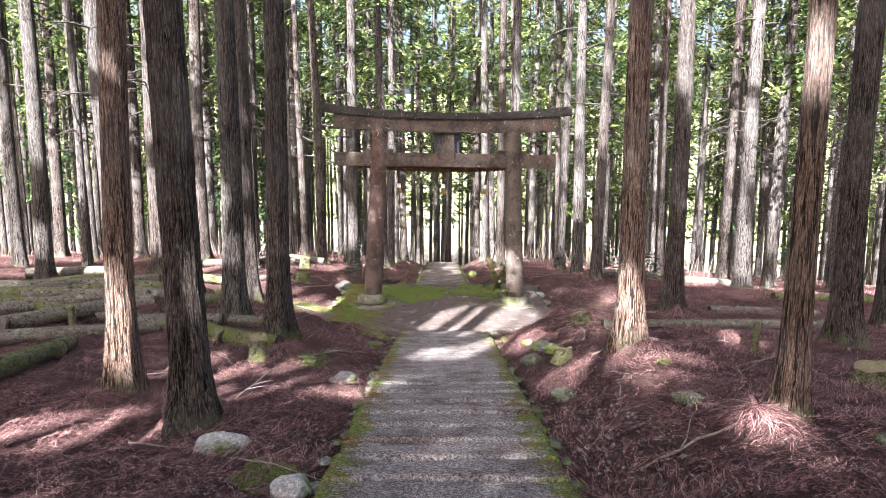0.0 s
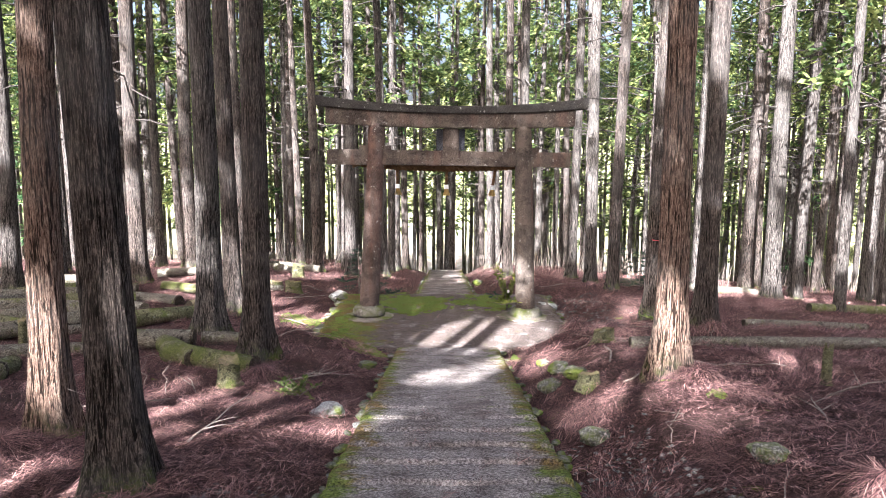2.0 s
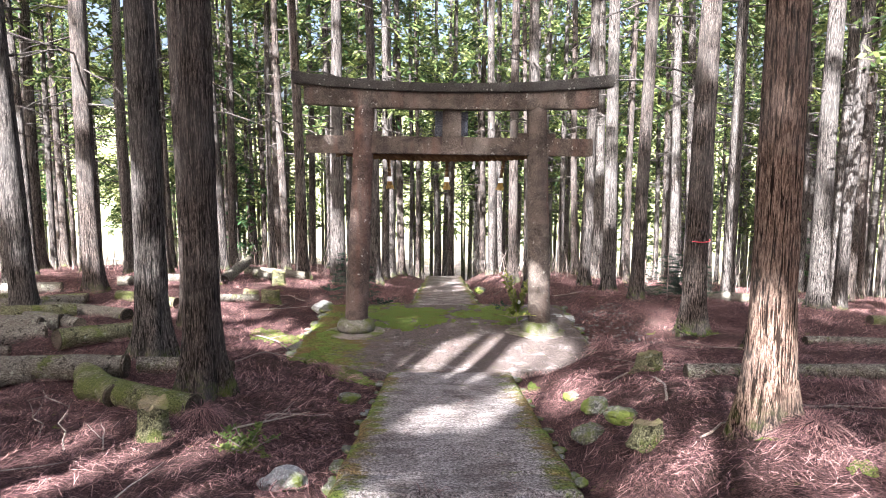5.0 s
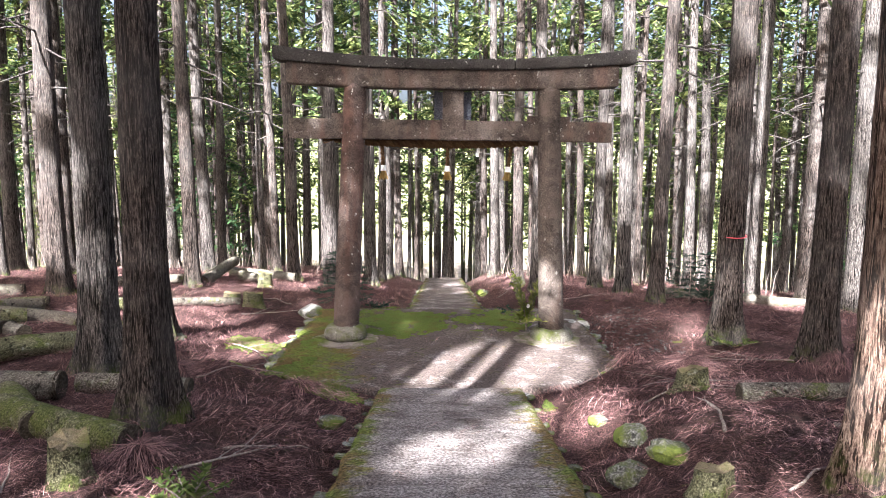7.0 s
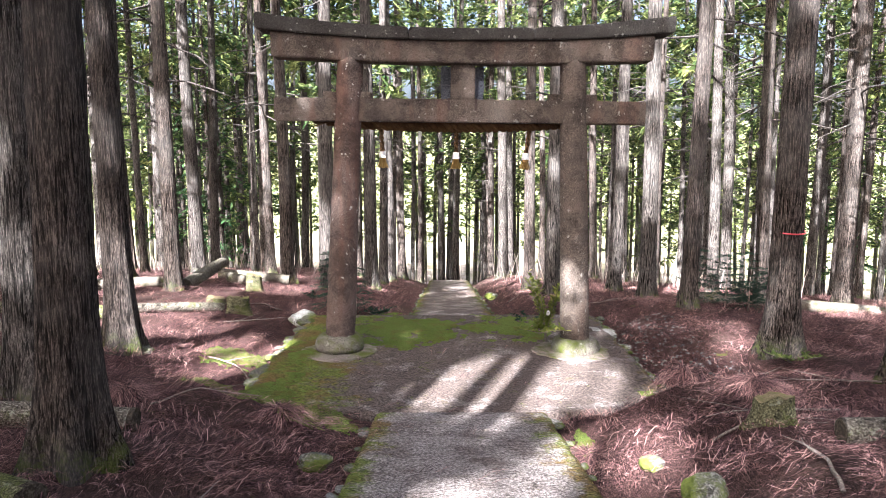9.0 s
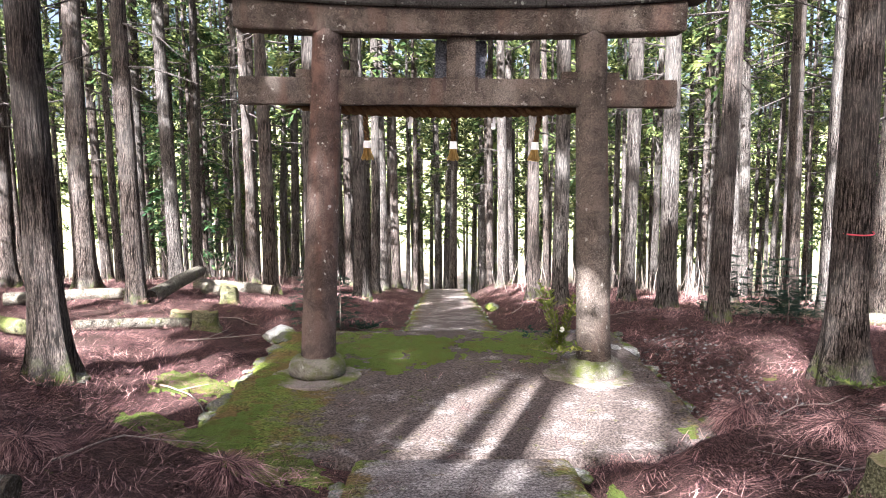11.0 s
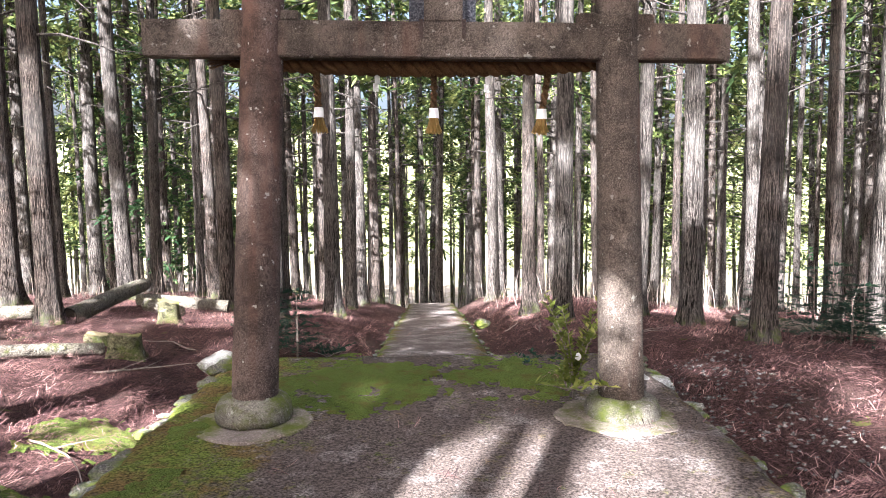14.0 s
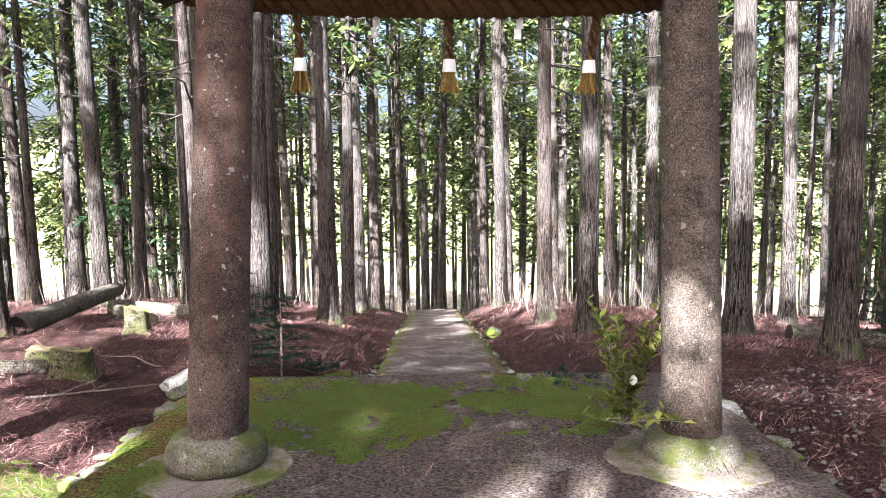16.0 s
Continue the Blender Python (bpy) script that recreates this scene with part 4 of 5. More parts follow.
# rough stones along the edges of the path and the apron
path_ob, beyond_ob, apron_ob = bpy.data.objects["path"], bpy.data.objects["path_beyond"], bpy.data.objects["platform"]
STONES = [rock_mesh("edge_stone", 0.055, 31 + k, (ROCK_MOSS, ROCK_MOSS, KERB_PALE)[k % 3], 0.42) for k in range(8)]
rnd = random.Random(17)
for owner, x0, x1, y0, y1, level in ((path_ob, -0.83, 0.88, 1.5, 12.0, path_level), (beyond_ob, -0.76, 0.70, 16.7, 27.0, lambda y: profile(y) - 0.03)):
    for x in (x0, x1):
        y = y0
        while y < y1:
            ob = put("edge_stone", STONES[rnd.randrange(8)], owner)
            ob.matrix_world = pose(x + rnd.uniform(-0.025, 0.025), y, level(y) - 0.062 + rnd.uniform(-0.018, 0.018), rnd.uniform(-15, 15), rnd.uniform(-15, 15), 90 + rnd.uniform(-25, 25)) @ Matrix.Scale(rnd.uniform(0.45, 1.15), 4)
            y += rnd.uniform(0.14, 0.6)
for k in range(60):
    side = k % 3
    x, y = ((-2.3 + rnd.uniform(-0.05, 0.05), rnd.uniform(12.5, 16.5)), (2.22 + rnd.uniform(-0.05, 0.05), rnd.uniform(12.5, 16.5)), (rnd.uniform(-2.2, 2.1), 16.52))[side]
    ob = put("edge_stone", STONES[rnd.randrange(8)], apron_ob)
    ob.matrix_world = pose(x, y, -1.985 + rnd.uniform(-0.02, 0.02), 0, 0, rnd.uniform(0, 360)) @ Matrix.Scale(rnd.uniform(0.7, 1.5), 4)


KERB = stone_material("kerb_stone", (0.03, 0.027, 0.024), (0.11, 0.10, 0.09), (0.30, 0.285, 0.265), moss=0.85, grain=70)
KERB_STONES = [rock_mesh("kerb_stone", 0.15, 131 + k, KERB, 0.34) for k in range(5)]
y = 13.3
while y < 16.7:
    ob = put("kerb_stone", KERB_STONES[rnd.randrange(5)], apron_ob, "rough pale stone on the edge of the apron")
    ob.matrix_world = pose(-2.27 + rnd.uniform(-0.04, 0.04), y, -1.985 + rnd.uniform(-0.02, 0.02) + 0.04 * (y > 15.5), 0, 0, 90 + rnd.uniform(-18, 18)) @ Matrix.Scale(rnd.uniform(0.45, 1.0), 4)
    y += rnd.uniform(0.22, 0.42)
for x in (-1.5, -1.05, -0.8, 0.75, 1.25):
    ob = put("kerb_stone", KERB_STONES[rnd.randrange(5)], apron_ob, "rough pale stone on the edge of the apron")
    ob.matrix_world = pose(x, 16.55 + rnd.uniform(-0.04, 0.04), -1.985, 0, 0, rnd.uniform(-15, 15)) @ Matrix.Scale(rnd.uniform(0.5, 0.8), 4)


# pale cement pads round the pillar feet
PAD = stone_material("pad_cement", (0.09, 0.07, 0.06), (0.20, 0.165, 0.145), (0.38, 0.34, 0.31), moss=0.35, grain=110)
for x in (-1.48, 1.46):
    ring, sides = [], 48
    for lift, k in ((-0.03, 1.0), (0.010, 0.985), (0.012, 0.3)):
        for s in range(sides):
            a = 2 * math.pi * s / sides
            r = k * (0.46 + 0.10 * noise.noise((math.cos(a) * 1.6, math.sin(a) * 1.6, x)) + 0.03 * noise.noise((math.cos(a) * 7, math.sin(a) * 7, x)))
            ring.append((x + r * math.cos(a) * 1.1, 14.42 + r * math.sin(a) * 0.95, -1.925 + lift))
    f = [(q * sides + s, q * sides + (s + 1) % sides, (q + 1) * sides + (s + 1) % sides, (q + 1) * sides + s) for q in range(2) for s in range(sides)]
    put("cement_pad", mesh_of("cement_pad", ring, f, PAD), apron_ob, "pale cement pad round a pillar foot")


# ---- moss ----
def moss_mat(x, y, rx, ry, z, seed, label, step=0.026, thick=0.035):
    """A cushion of moss with a ragged outline, on a surface of height z(x, y)."""
    verts, index, faces = [], {}, []
    nx, ny = int(2.6 * rx / step), int(2.6 * ry / step)
    for j in range(ny + 1):
        for i in range(nx + 1):
            px, py = (i / nx - 0.5) * 2.6 * rx, (j / ny - 0.5) * 2.6 * ry
            u = 1 - math.hypot(px / rx, py / ry) + 0.7 * fractal((x + px) * 2.4, (y + py) * 2.4, seed, 4) + 0.4 * fractal((x + px) * 13, (y + py) * 13, seed + 5, 2)
            if u > -0.12:
                h = thick * min(1.0, max(0.0, u) * 2.2) + 0.010 * noise.noise(((x + px) * 14, (y + py) * 14, seed)) * min(1, max(0, u) * 4) + min(0.0, u) * 0.2
                index[i, j] = len(verts)
                verts.append((px, py, z(x + px, y + py) - z(x, y) + h))
    for (i, j) in list(index):
        quad = [(i, j), (i + 1, j), (i + 1, j + 1), (i, j + 1)]
        if all(q in index for q in quad):
            faces.append(tuple(index[q] for q in quad))
    ob = put("moss_cushion", mesh_of("moss_cushion", verts, faces, MOSS, True))
    ob.matrix_world = pose(x, y, z(x, y))
    return tagged(ob, label, "moss", "moss cushions")


apron = lambda x, y: -1.934
for k, (x, y, rx, ry, words) in enumerate(((-0.9, 15.5, 0.85, 0.9, "bright green moss spread over the apron"), (0.85, 15.7, 0.6, 0.75, "bright green moss spread over the apron"), (-1.95, 12.9, 0.3, 0.55, "bright green moss at the edge of the apron"),
                                          (2.0, 12.75, 0.12, 0.2, "yellow-green moss at the edge of the apron"), (-1.95, 14.3, 0.22, 0.6, "olive moss beside the pillar base"), (-0.35, 15.9, 0.4, 0.35, "thin olive moss on the apron"))):
    moss_mat(x, y, rx, ry, apron, k * 3.1, words, thick=0.022)
for k, (x, y, rx, ry) in enumerate(((-2.75, 14.2, 0.35, 0.5), (-2.65, 13.0, 0.3, 0.3), (-1.35, 11.9, 0.4, 0.3), (-1.2, 4.4, 0.28, 0.3), (2.1, 7.6, 0.1, 0.1), (2.3, 6.9, 0.09, 0.09), (-1.55, 8.4, 0.2, 0.16), (1.02, 11.3, 0.06, 0.3))):
    moss_mat(x, y, rx, ry, lambda a, b: rough_ground(a, b) + 0.005, 40 + k * 2.7, "green moss cushion on the forest floor", 0.03, 0.04)


# ---- cedar litter and twigs ----
def strips(name, starts, way, length, width, lift, mat, bend):
    """Thin curved blades as one mesh; all arguments are arrays with one row for each blade."""
    n = len(starts)
    side = np.stack([-way[:, 1], way[:, 0], np.zeros(n)], 1)
    v = np.empty((n, 5, 3))
    for s, (t, arch) in enumerate(((0.0, 0.0), (0.5, 1.0), (1.0, 0.15))):
        c = starts + way * (length * t)[:, None] + side * (bend * length * t * t)[:, None]
        c[:, 2] += lift * arch
        w = (width * (1.0, 0.9, 0.0)[s])[:, None]
        v[:, 2 * s] = c - side * w
        if s < 2:
            v[:, 2 * s + 1] = c + side * w
    base = (np.arange(n) * 5)[:, None]
    corners = (base + np.array([[0, 1, 3, 2, 2, 3, 4]])).reshape(-1)
    me = bpy.data.meshes.new(name)
    me.vertices.add(n * 5)
    me.vertices.foreach_set("co", v.reshape(-1))
    me.loops.add(n * 7)
    me.loops.foreach_set("vertex_index", corners.astype(np.int32))
    me.polygons.add(n * 2)
    me.polygons.foreach_set("loop_start", ((np.arange(n) * 7)[:, None] + np.array([[0, 4]])).reshape(-1).astype(np.int32))
    me.materials.append(mat)
    me.update(calc_edges=True)
    me.validate()
    return me


def litter():
    rng = np.random.default_rng(4)
    starts, ways, bends = [], [], []
    rnd = random.Random(9)
    clumps = 0
    while clumps < 34000:
        y = 2.6 + 26.0 * rnd.random() ** 1.3
        x = rnd.uniform(-0.66, 0.66) * (y + 2.2)
        if (y < 12.2 or y > 16.5) and -0.86 < x < 0.9 or 12.2 <= y <= 16.5 and abs(x) < 2.33:
            if rnd.random() > 0.02:
                continue
            top = (path_level(y) + 0.012) if y < 12.2 else -1.915 if y < 16.5 else profile(y)
        else:
            top = None
        bare = fractal(x * 0.9 + 3, y * 0.9, 14.0, 2)
        if bare > 0.42 and rnd.random() < 0.75:
            continue
        clumps += 1
        flow = 3.2 * noise.noise((x * 0.7, y * 0.7, 5.0)) + rnd.gauss(0, 0.8)
        curl = rnd.gauss(0, 0.45)
        hump = 0.07 * max(0.0, fractal(x * 2.2, y * 2.2, 21.0, 2))
        for k in range(8):
            a = flow + rnd.gauss(0, 0.22)
            px, py = x + rnd.gauss(0, 0.05), y + rnd.gauss(0, 0.05)
            z = (top if top is not None else rough_ground(px, py)) + 0.004 + hump + 0.022 * rnd.random()
            starts.append((px, py, z))
            ways.append((math.cos(a), math.sin(a), rnd.uniform(-0.12, 0.10)))
            bends.append(curl + rnd.gauss(0, 0.15))
    n = len(starts)
    me = strips("cedar_litter", np.array(starts), np.array(ways), rng.uniform(0.07, 0.24, n), rng.uniform(0.35, 1.1, n) * (0.0009 + 0.00012 * np.array(starts)[:, 1]), rng.uniform(0.0, 0.05, n), LITTER, np.array(bends))
    tagged(put("cedar_litter", me), "red-brown dead cedar fronds strewn over the ground", "litter", kind="stuff")


litter()


def needled_fronds():
    """Whole dead fronds: curved ropes of short needles, lying in loose swathes."""
    rnd = random.Random(31)
    starts, ways, made = [], [], 0
    while made < 2600:
        y = 3.2 + 13.5 * rnd.random() ** 1.2
        x = rnd.uniform(-0.62, 0.62) * (y + 2.0)
        if (y < 12.3 and -1.0 < x < 1.05) or (12.2 <= y <= 16.6 and abs(x) < 2.4) or fractal(x * 0.8, y * 0.8, 33.0, 2) < -0.25:
            continue
        made += 1
        a = 3.0 * noise.noise((x * 0.6, y * 0.6, 8.0)) + rnd.gauss(0, 0.7)
        turn, length, p = rnd.gauss(0, 0.09), rnd.uniform(0.18, 0.42), Vector((x, y, 0.0))
        high = rnd.uniform(0.02, 0.07)
        for k in range(18):
            t = k / 18
            a += turn
            p = p + Vector((math.cos(a), math.sin(a), 0)) * length / 18
            z = rough_ground(p.x, p.y) + 0.012 + high * math.sin(math.pi * (0.15 + 0.8 * t))
            for side in (-1, 1):
                b = a + side * rnd.uniform(0.25, 0.7)
                starts.append((p.x, p.y, z))
                ways.append((math.cos(b), math.sin(b), rnd.uniform(-0.2, 0.35)))
    rng = np.random.default_rng(12)
    n = len(starts)
    me = strips("dead_fronds", np.array(starts), np.array(ways), rng.uniform(0.025, 0.05, n), rng.uniform(0.0012, 0.0024, n), rng.uniform(0, 0.006, n), LITTER, rng.normal(0, 0.2, n))
    tagged(put("dead_fronds", me), "curved dead cedar fronds with rust-brown needles", "litter", kind="stuff")


needled_fronds()


def frond_heap(x, y, r, h, count, seed):
    """A drooping heap of dead fronds, as they hang over stumps and trunk feet."""
    rng = np.random.default_rng(seed)
    a = rng.uniform(0, 6.283, count)
    u = rng.uniform(0.1, 1.0, count)
    top = np.stack([0.6 * r * u * np.cos(a), 0.6 * r * u * np.sin(a), h * (1.0 - 0.6 * u)], 1)
    b = a + rng.normal(0, 0.9, count)
    way = np.stack([np.cos(b), np.sin(b), -0.7 * h / r * rng.uniform(0.3, 1.2, count)], 1)
    me = strips("frond_heap", top, way, r * rng.uniform(0.7, 1.15, count), rng.uniform(0.0010, 0.0024, count), 0.35 * h * rng.uniform(0.3, 1.0, count), LITTER, rng.normal(0, 0.3, count))
    ob = put("frond_heap", me)
    ob.matrix_world = pose(x, y, rough_ground(x, y))
    tagged(ob, "heap of drooping dead brown cedar fronds", "litter", "frond heaps", "stuff")


for k, (x, y, r, h) in enumerate(((2.05, 11.9, 0.26, 0.30), (2.45, 11.35, 0.28, 0.14), (2.35, 7.55, 0.24, 0.16), (2.15, 4.5, 0.26, 0.14), (-1.55, 11.4, 0.26, 0.16), (-2.1, 8.9, 0.25, 0.2), (1.0, 10.9, 0.22, 0.1), (-2.75, 11.2, 0.25, 0.16), (3.9, 11.2, 0.22, 0.2), (-3.4, 6.3, 0.3, 0.1))):
    frond_heap(x, y, r, h, 800, 70 + k)


def build_twig(x, y, turn, length, r, seed, label="dead grey branch lying on cedar litter", rise=0.05):
    rnd = random.Random(seed)
    ob = new("dead_branch")
    ob.matrix_world = pose(x, y, rough_ground(x, y) + 0.02, 0, 0, turn)
    tagged(ob, label, "branch", "dead branches")

    def stem(start, way, length, r, steps=9):
        pts, p, d = [start], start.copy(), way.normalized()
        for i in range(steps):
            d = (d + Vector((rnd.uniform(-0.18, 0.18), rnd.uniform(-0.18, 0.18), rnd.uniform(-0.10, 0.06)))).normalized()
            p = p + d * length / steps
            w = ob.matrix_world @ p
            floor = rough_ground(w.x, w.y) + 0.012 - ob.matrix_world.translation.z
            if p.z < floor:
                p.z = floor
            pts.append(p.copy())
        return pts, [r * (1 - 0.75 * i / steps) for i in range(steps + 1)]

    pts, rr = stem(Vector((0, 0, 0)), Vector((1, 0, rise)), length, r)
    v, f = tube(pts, rr, 7, True)
    put("stem", mesh_of("stem", v, f, TWIG, True), ob)
    for k in range(rnd.choice((1, 2, 3))):
        i = rnd.randrange(2, 7)
        pts2, rr2 = stem(pts[i], Vector((1, rnd.choice((-1, 1)) * rnd.uniform(0.4, 1.0), 0.2)), length * rnd.uniform(0.25, 0.5), rr[i] * 0.7, 6)
        v, f = tube(pts2, rr2, 6, True)
        put("side_twig", mesh_of("side_twig", v, f, TWIG, True), ob)


for k, (x, y, turn, length, r) in enumerate(((1.75, 7.9, 35, 1.1, 0.010), (1.3, 4.3, 10, 1.3, 0.011), (2.6, 9.0, -35, 1.2, 0.016), (1.9, 9.1, 60, 0.9, 0.014), (1.7, 10.3, 20, 1.0, 0.010), (-2.0, 6.4, 80, 0.9, 0.010), (-1.9, 8.8, 35, 0.8, 0.012),
                                            (-2.6, 8.2, 120, 0.9, 0.008), (-1.5, 4.6, -25, 0.8, 0.007), (-2.4, 5.0, 5, 0.8, 0.009), (3.2, 6.9, 25, 1.1, 0.010), (3.0, 4.5, -10, 1.0, 0.010), (3.6, 11.5, 150, 1.0, 0.009), (2.7, 13.0, 20, 0.9, 0.010),
                                            (-3.0, 13.9, -15, 1.2, 0.009), (-1.7, 9.4, 35, 0.7, 0.012), (-3.4, 15.7, 10, 1.0, 0.012), (-2.9, 17.2, 160, 0.9, 0.010), (2.2, 17.5, 15, 1.0, 0.010), (1.5, 18.6, 70, 0.8, 0.009), (-1.4, 18.2, 100, 0.8, 0.009), (1.2, 20.4, 60, 0.9, 0.010),
                                            (-3.8, 7.4, 20, 1.2, 0.010), (-4.4, 8.4, 60, 0.9, 0.008), (2.9, 10.9, 190, 1.2, 0.010), (4.0, 9.6, 100, 1.0, 0.012), (2.7, 6.0, 70, 0.7, 0.009), (-2.5, 11.1, 40, 1.0, 0.009))):
    build_twig(x, y, turn, length, r, 300 + k)
for k, (x, y, h) in enumerate(((-2.55, 6.15, 0.5), (-2.45, 5.8, 0.6), (-2.95, 8.3, 0.55), (1.6, 6.0, 0.25), (3.35, 9.9, 0.4), (-3.3, 8.6, 0.4), (-4.5, 8.0, 0.45))):
    ob = new("dead_stalk")
    ob.matrix_world = pose(x, y, rough_ground(x, y) - 0.02)
    tagged(ob, "thin bare dead stalk standing in the litter", "stalk", "dead stalks")
    rr = random.Random(k)
    pts = [Vector((0.05 * noise.noise((i * 0.6, k, 1)) + 0.12 * (i / 8) ** 2 * rr.choice((-1, 1)), 0.05 * noise.noise((i * 0.6, k, 7)), h * i / 8)) for i in range(9)]
    v, f = tube(pts, [0.006 - 0.0045 * i / 8 for i in range(9)], 6)
    put("stem", mesh_of("stem", v, f, TWIG, True), ob)
    v, f = tube([pts[4], pts[4] + Vector((0.06, 0.02, 0.08)), pts[4] + Vector((0.1, 0.03, 0.18))], [0.004, 0.003, 0.0015], 5)
    put("side_stem", mesh_of("side_stem", v, f, TWIG, True), ob)


# ---- dry brush deep in the wood ----
def dry_brush():
    rnd = random.Random(44)
    verts, faces = [], []
    while len(faces) < 9000:
        y = rnd.uniform(24, 62)
        x = rnd.uniform(-0.7, 0.7) * (y + 3)
        if abs(x) < 1.6 and y < 34 or fractal(x * 0.25, y * 0.25, 3.0, 2) < -0.1:
            continue
        z, h, a, lean = ground_height(x, y) - 0.05, rnd.uniform(0.25, 1.3), rnd.uniform(0, 3.14), rnd.uniform(-0.5, 0.5)
        w = rnd.uniform(0.006, 0.016)
        i, d = len(verts), Vector((math.cos(a), math.sin(a), 0))
        foot, tip = Vector((x, y, z)), Vector((x + lean * h * rnd.uniform(0.3, 1), y + rnd.uniform(-0.3, 0.3) * h, z + h))
        mid = foot.lerp(tip, 0.55) + d * 0.06 * h
        verts += [foot - d * w, foot + d * w, mid + d * 0.7 * w, mid - d * 0.7 * w, tip]
        faces += [(i, i + 1, i + 2, i + 3), (i + 3, i + 2, i + 4)]
    tagged(put("dry_brush", mesh_of("dry_brush", verts, faces, TWIG)), "dry pale twigs and brush between distant trunks", "brush", kind="stuff")


dry_brush()


# ---- gravel ----
GRAVEL = stone_material("gravel", (0.05, 0.045, 0.042), (0.13, 0.12, 0.115), (0.28, 0.265, 0.25), grain=60)
def gravel():
    rnd = random.Random(23)
    verts, faces = [], []
    for k in range(1300):
        spot = rnd.random()
        if spot < 0.45:
            x, y = rnd.uniform(0.93, 1.6), rnd.uniform(2.6, 6.8)
        elif spot < 0.65:
            x, y = rnd.uniform(-1.6, -0.9), rnd.uniform(3.2, 5.6)
        else:
            x, y = rnd.uniform(2.3, 3.2), rnd.uniform(12.6, 16.4)
        r = rnd.uniform(0.006, 0.024)
        z = rough_ground(x, y) + 0.3 * r
        i = len(verts)
        for dx, dy, dz in ((1, 0, 0), (0, 1, 0), (-1, 0, 0), (0, -1, 0), (0, 0, 1), (0, 0, -1)):
            verts.append((x + r * (dx * 1.2 + rnd.uniform(-0.3, 0.3)), y + r * (dy + rnd.uniform(-0.3, 0.3)), z + r * 0.7 * (dz + rnd.uniform(-0.3, 0.3))))
        faces += [(i + a, i + b, i + c) for a, b, c in ((0, 1, 4), (1, 2, 4), (2, 3, 4), (3, 0, 4), (1, 0, 5), (2, 1, 5), (3, 2, 5), (0, 3, 5))]
    tagged(put("gravel", mesh_of("gravel", verts, faces, GRAVEL)), "loose grey pebbles scattered on soil beside the path", "gravel", kind="stuff")


gravel()


# ---- shrubs ----
def leafy(name, x, y, z, stems, size, leaf, mat, label, category, seed, upright=0.8, count=26):
    """A small plant: bent stems, each with its leaves."""
    rnd = random.Random(seed)
    ob = new(name)
    ob.matrix_world = pose(x, y, z)
    tagged(ob, label, category)
    for s in range(stems):
        a = rnd.uniform(0, 6.283)
        d = Vector((math.cos(a) * (1 - upright), math.sin(a) * (1 - upright), upright)).normalized()
        n = size * rnd.uniform(0.65, 1.1)
        bend = Vector((math.cos(a), math.sin(a), -0.5)) * 0.3 * n
        pts = [d * n * t + bend * t * t for t in (0, 0.25, 0.5, 0.75, 1.0)]
        v, f = tube(pts, [0.007, 0.006, 0.005, 0.003, 0.0015], 5)
        stem = put("stem", mesh_of("stem", v, f, TWIG, True), ob)
        v, f = [], []
        for k in range(count):
            t = rnd.uniform(0.25, 1.0)
            p = d * n * t + bend * t * t
            b = rnd.uniform(0, 6.283)
            way = (Vector((math.cos(b), math.sin(b), rnd.uniform(-0.1, 0.6))) + d * 0.6).normalized()
            side = way.cross(Vector((rnd.uniform(-0.3, 0.3), rnd.uniform(-0.3, 0.3), 1))).normalized()
            ln = leaf * rnd.uniform(0.7, 1.25)
            i = len(v)
            v += [p, p + way * ln * 0.45 + side * ln * 0.2, p + way * ln - Vector((0, 0, 0.15 * ln)), p + way * ln * 0.45 - side * ln * 0.2]
            f.append((i, i + 1, i + 2, i + 3))
        tagged(put("foliage", mesh_of("foliage", v, f, mat), stem), kind="stuff")
    return ob


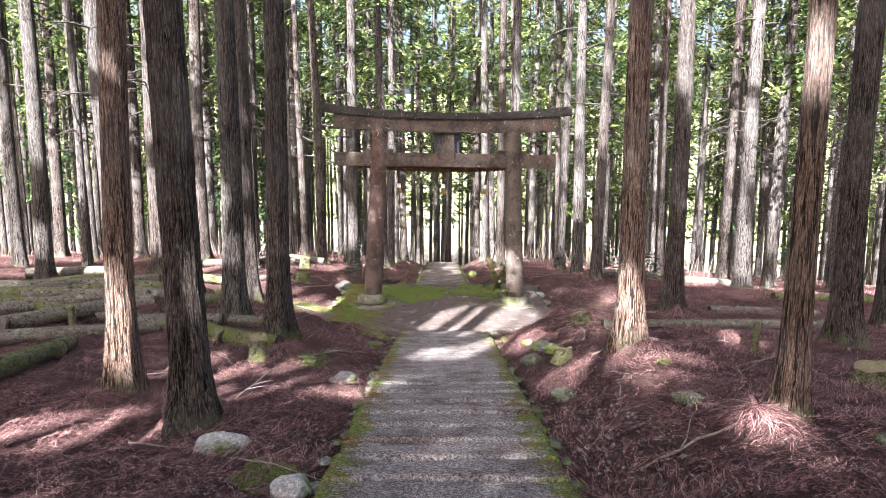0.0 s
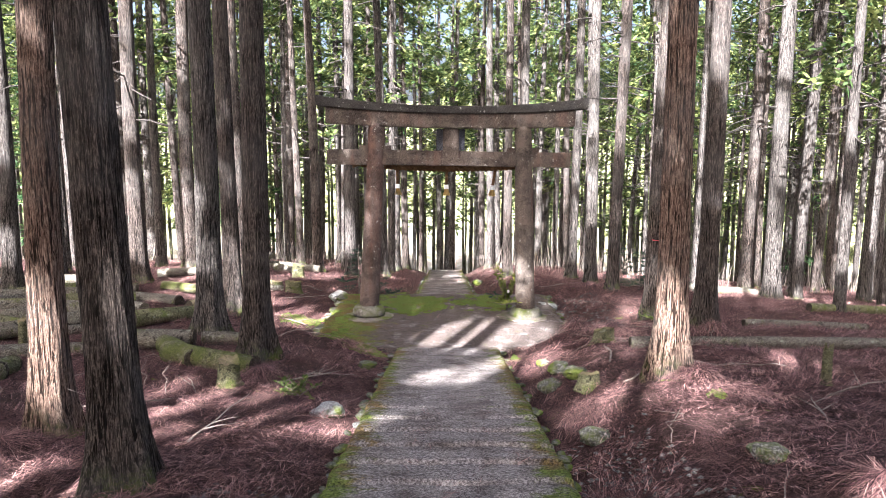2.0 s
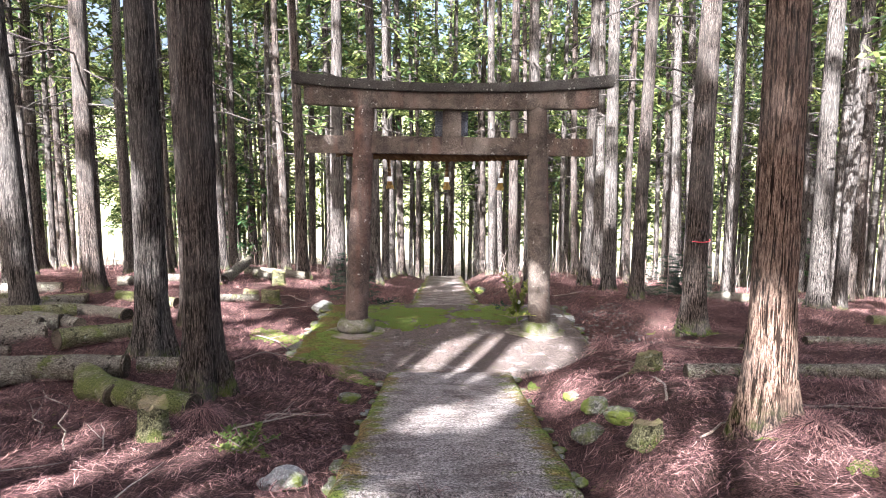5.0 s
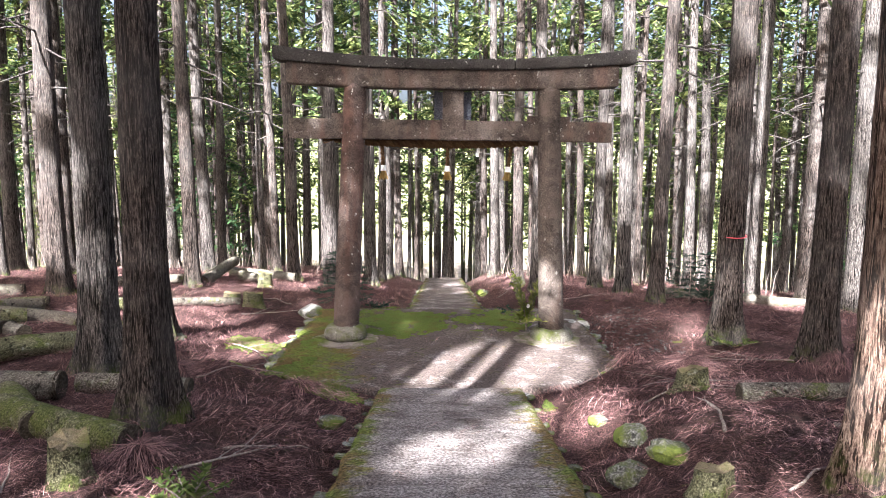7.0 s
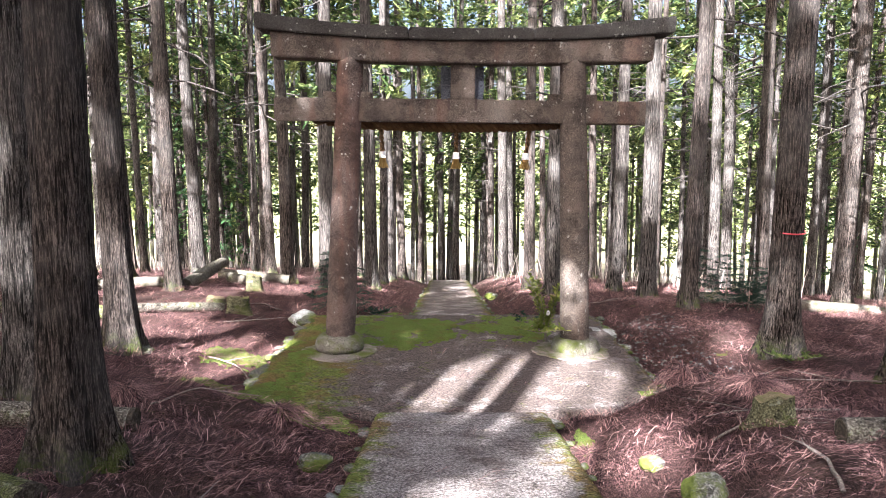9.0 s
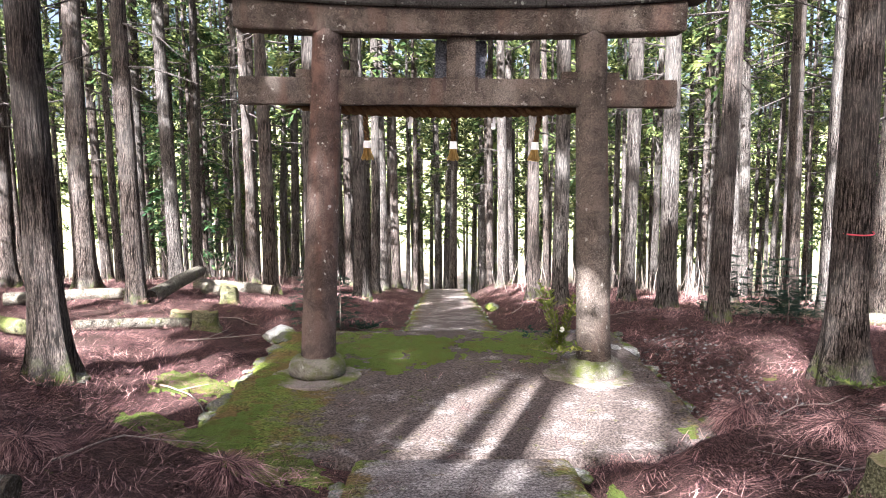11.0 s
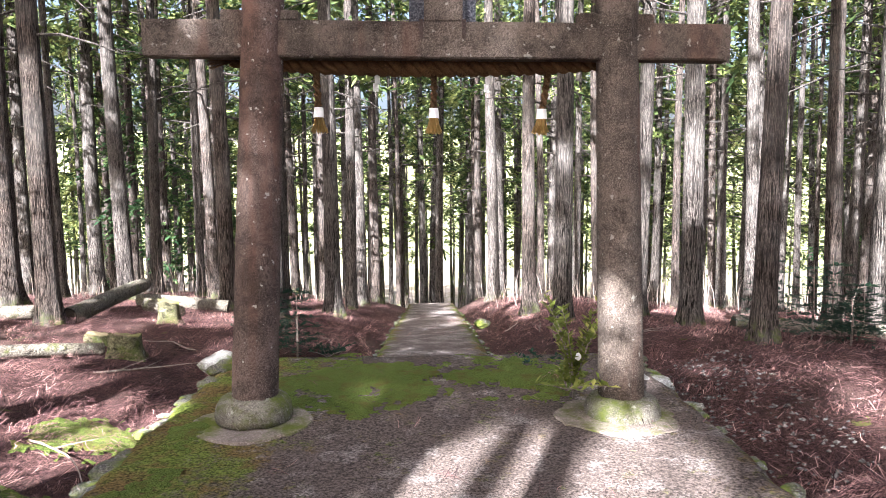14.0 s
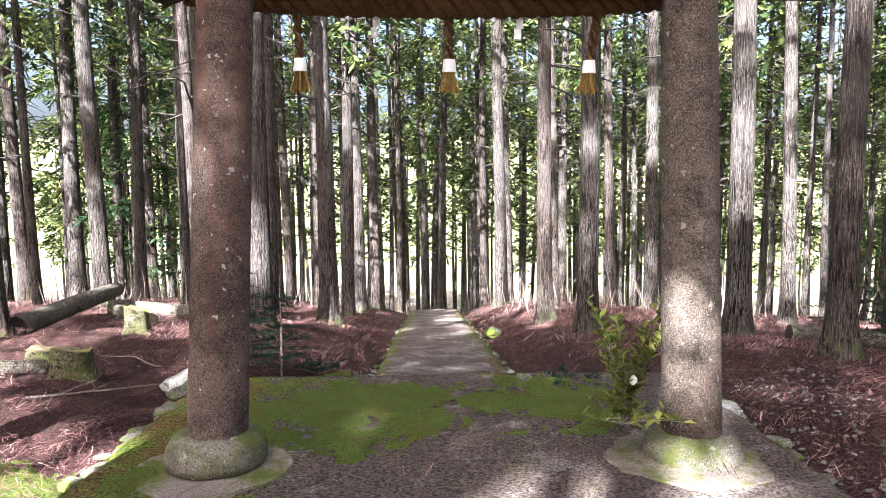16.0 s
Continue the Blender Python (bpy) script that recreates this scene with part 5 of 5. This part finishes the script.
def needle_plant(name, x, y, height, seed, label, mat, reach=0.4, tiers=7):
    """A young conifer with tiers of flat needle sprays."""
    rnd = random.Random(seed)
    ob = new(name)
    ob.matrix_world = pose(x, y, ground_height(x, y))
    tagged(ob, label, "sapling", "young conifers")
    v, f = tube([Vector((0, 0, -0.05)), Vector((0.01, 0, height * 0.5)), Vector((0, 0.02, height))], [0.014, 0.010, 0.003], 7)
    put("stem", mesh_of("stem", v, f, TWIG, True), ob)
    for t in range(tiers):
        z = height * (0.18 + 0.8 * t / tiers)
        for b in range(5):
            a = b * 1.2566 + t * 0.7 + rnd.uniform(-0.2, 0.2)
            d = Vector((math.cos(a), math.sin(a), rnd.uniform(-0.1, 0.15)))
            ln = reach * (1.05 - 0.8 * t / tiers) * rnd.uniform(0.75, 1.1)
            side = d.cross(Vector((0, 0, 1))).normalized()
            v, f = [], []
            for k in range(26):
                u = rnd.uniform(0.15, 1.0)
                p = Vector((0, 0, z)) + d * ln * u - Vector((0, 0, 0.12 * ln * u * u))
                way = (d * 0.8 + side * rnd.choice((-1, 1)) * rnd.uniform(0.5, 1.0) + Vector((0, 0, rnd.uniform(-0.1, 0.3)))).normalized()
                q = way.cross(Vector((0, 0, 1))).normalized() * 0.011
                nl = rnd.uniform(0.07, 0.14)
                i = len(v)
                v += [p, p + way * nl * 0.5 + q, p + way * nl, p + way * nl * 0.5 - q]
                f.append((i, i + 1, i + 2, i + 3))
            put("spray", mesh_of("spray", v, f, mat), ob)


leafy("evergreen_offering", 1.20, 14.80, -1.9, 11, 1.05, 0.085, LEAF_YELLOW, "leafy yellow-green evergreen branches standing beside the gate pillar", "shrub", 2, 0.93, 60)
leafy("evergreen_sprig", 1.08, 14.50, -1.72, 9, 0.32, 0.10, LEAF_YELLOW, "drooping green sprig beside the gate pillar", "shrub", 3, 0.35, 18)
needle_plant("fir_sapling", -2.0, 16.9, 1.15, 61, "young dark green conifer behind the gate pillar", LEAF_BLUE, 0.38, 8)
needle_plant("fir_sapling", -1.62, 16.95, 0.95, 62, "young dark green conifer behind the gate pillar", LEAF_BLUE, 0.34, 7)
ob = put("paper_offering", rock_mesh("paper_offering", 0.02, 77, PAPER, 1.6))
ob.matrix_world = pose(1.22, 14.74, -1.50)
tagged(ob, "crumpled white paper tied to the evergreen branches", "paper")
for k, (x, y, h) in enumerate(((3.95, 16.9, 1.05), (4.35, 16.7, 0.95), (4.75, 17.0, 1.05), (5.2, 17.1, 0.8), (4.5, 16.2, 0.5))):
    needle_plant("fir_sapling", x, y, h, 20 + k, "young blue-green conifer sapling on the forest floor", LEAF_BLUE)
for k, (x, y) in enumerate(((-2.5, 18.2), (-1.55, 8.3), (-1.3, 17.2), (3.7, 13.2), (1.15, 16.2))):
    leafy("fern", x, y, ground_height(x, y), 9, 0.28, 0.07, LEAF_BRIGHT if k % 2 else LEAF_BLUE, "small green fern among cedar litter", "fern", 50 + k, 0.45, 22)

# pink tape round a trunk
v, f = tube([Vector((0.165 * math.cos(a), 0.165 * math.sin(a), 0.02 * math.sin(a))) for a in np.linspace(0, 6.2, 28)], 0.008, 5)
ob = put("trunk_tape", mesh_of("trunk_tape", v, f, TAPE, True))
ob.matrix_world = pose(3.78, 13.61, -0.30)
tagged(ob, "thin pink marking tape tied round a cedar trunk", "tape")
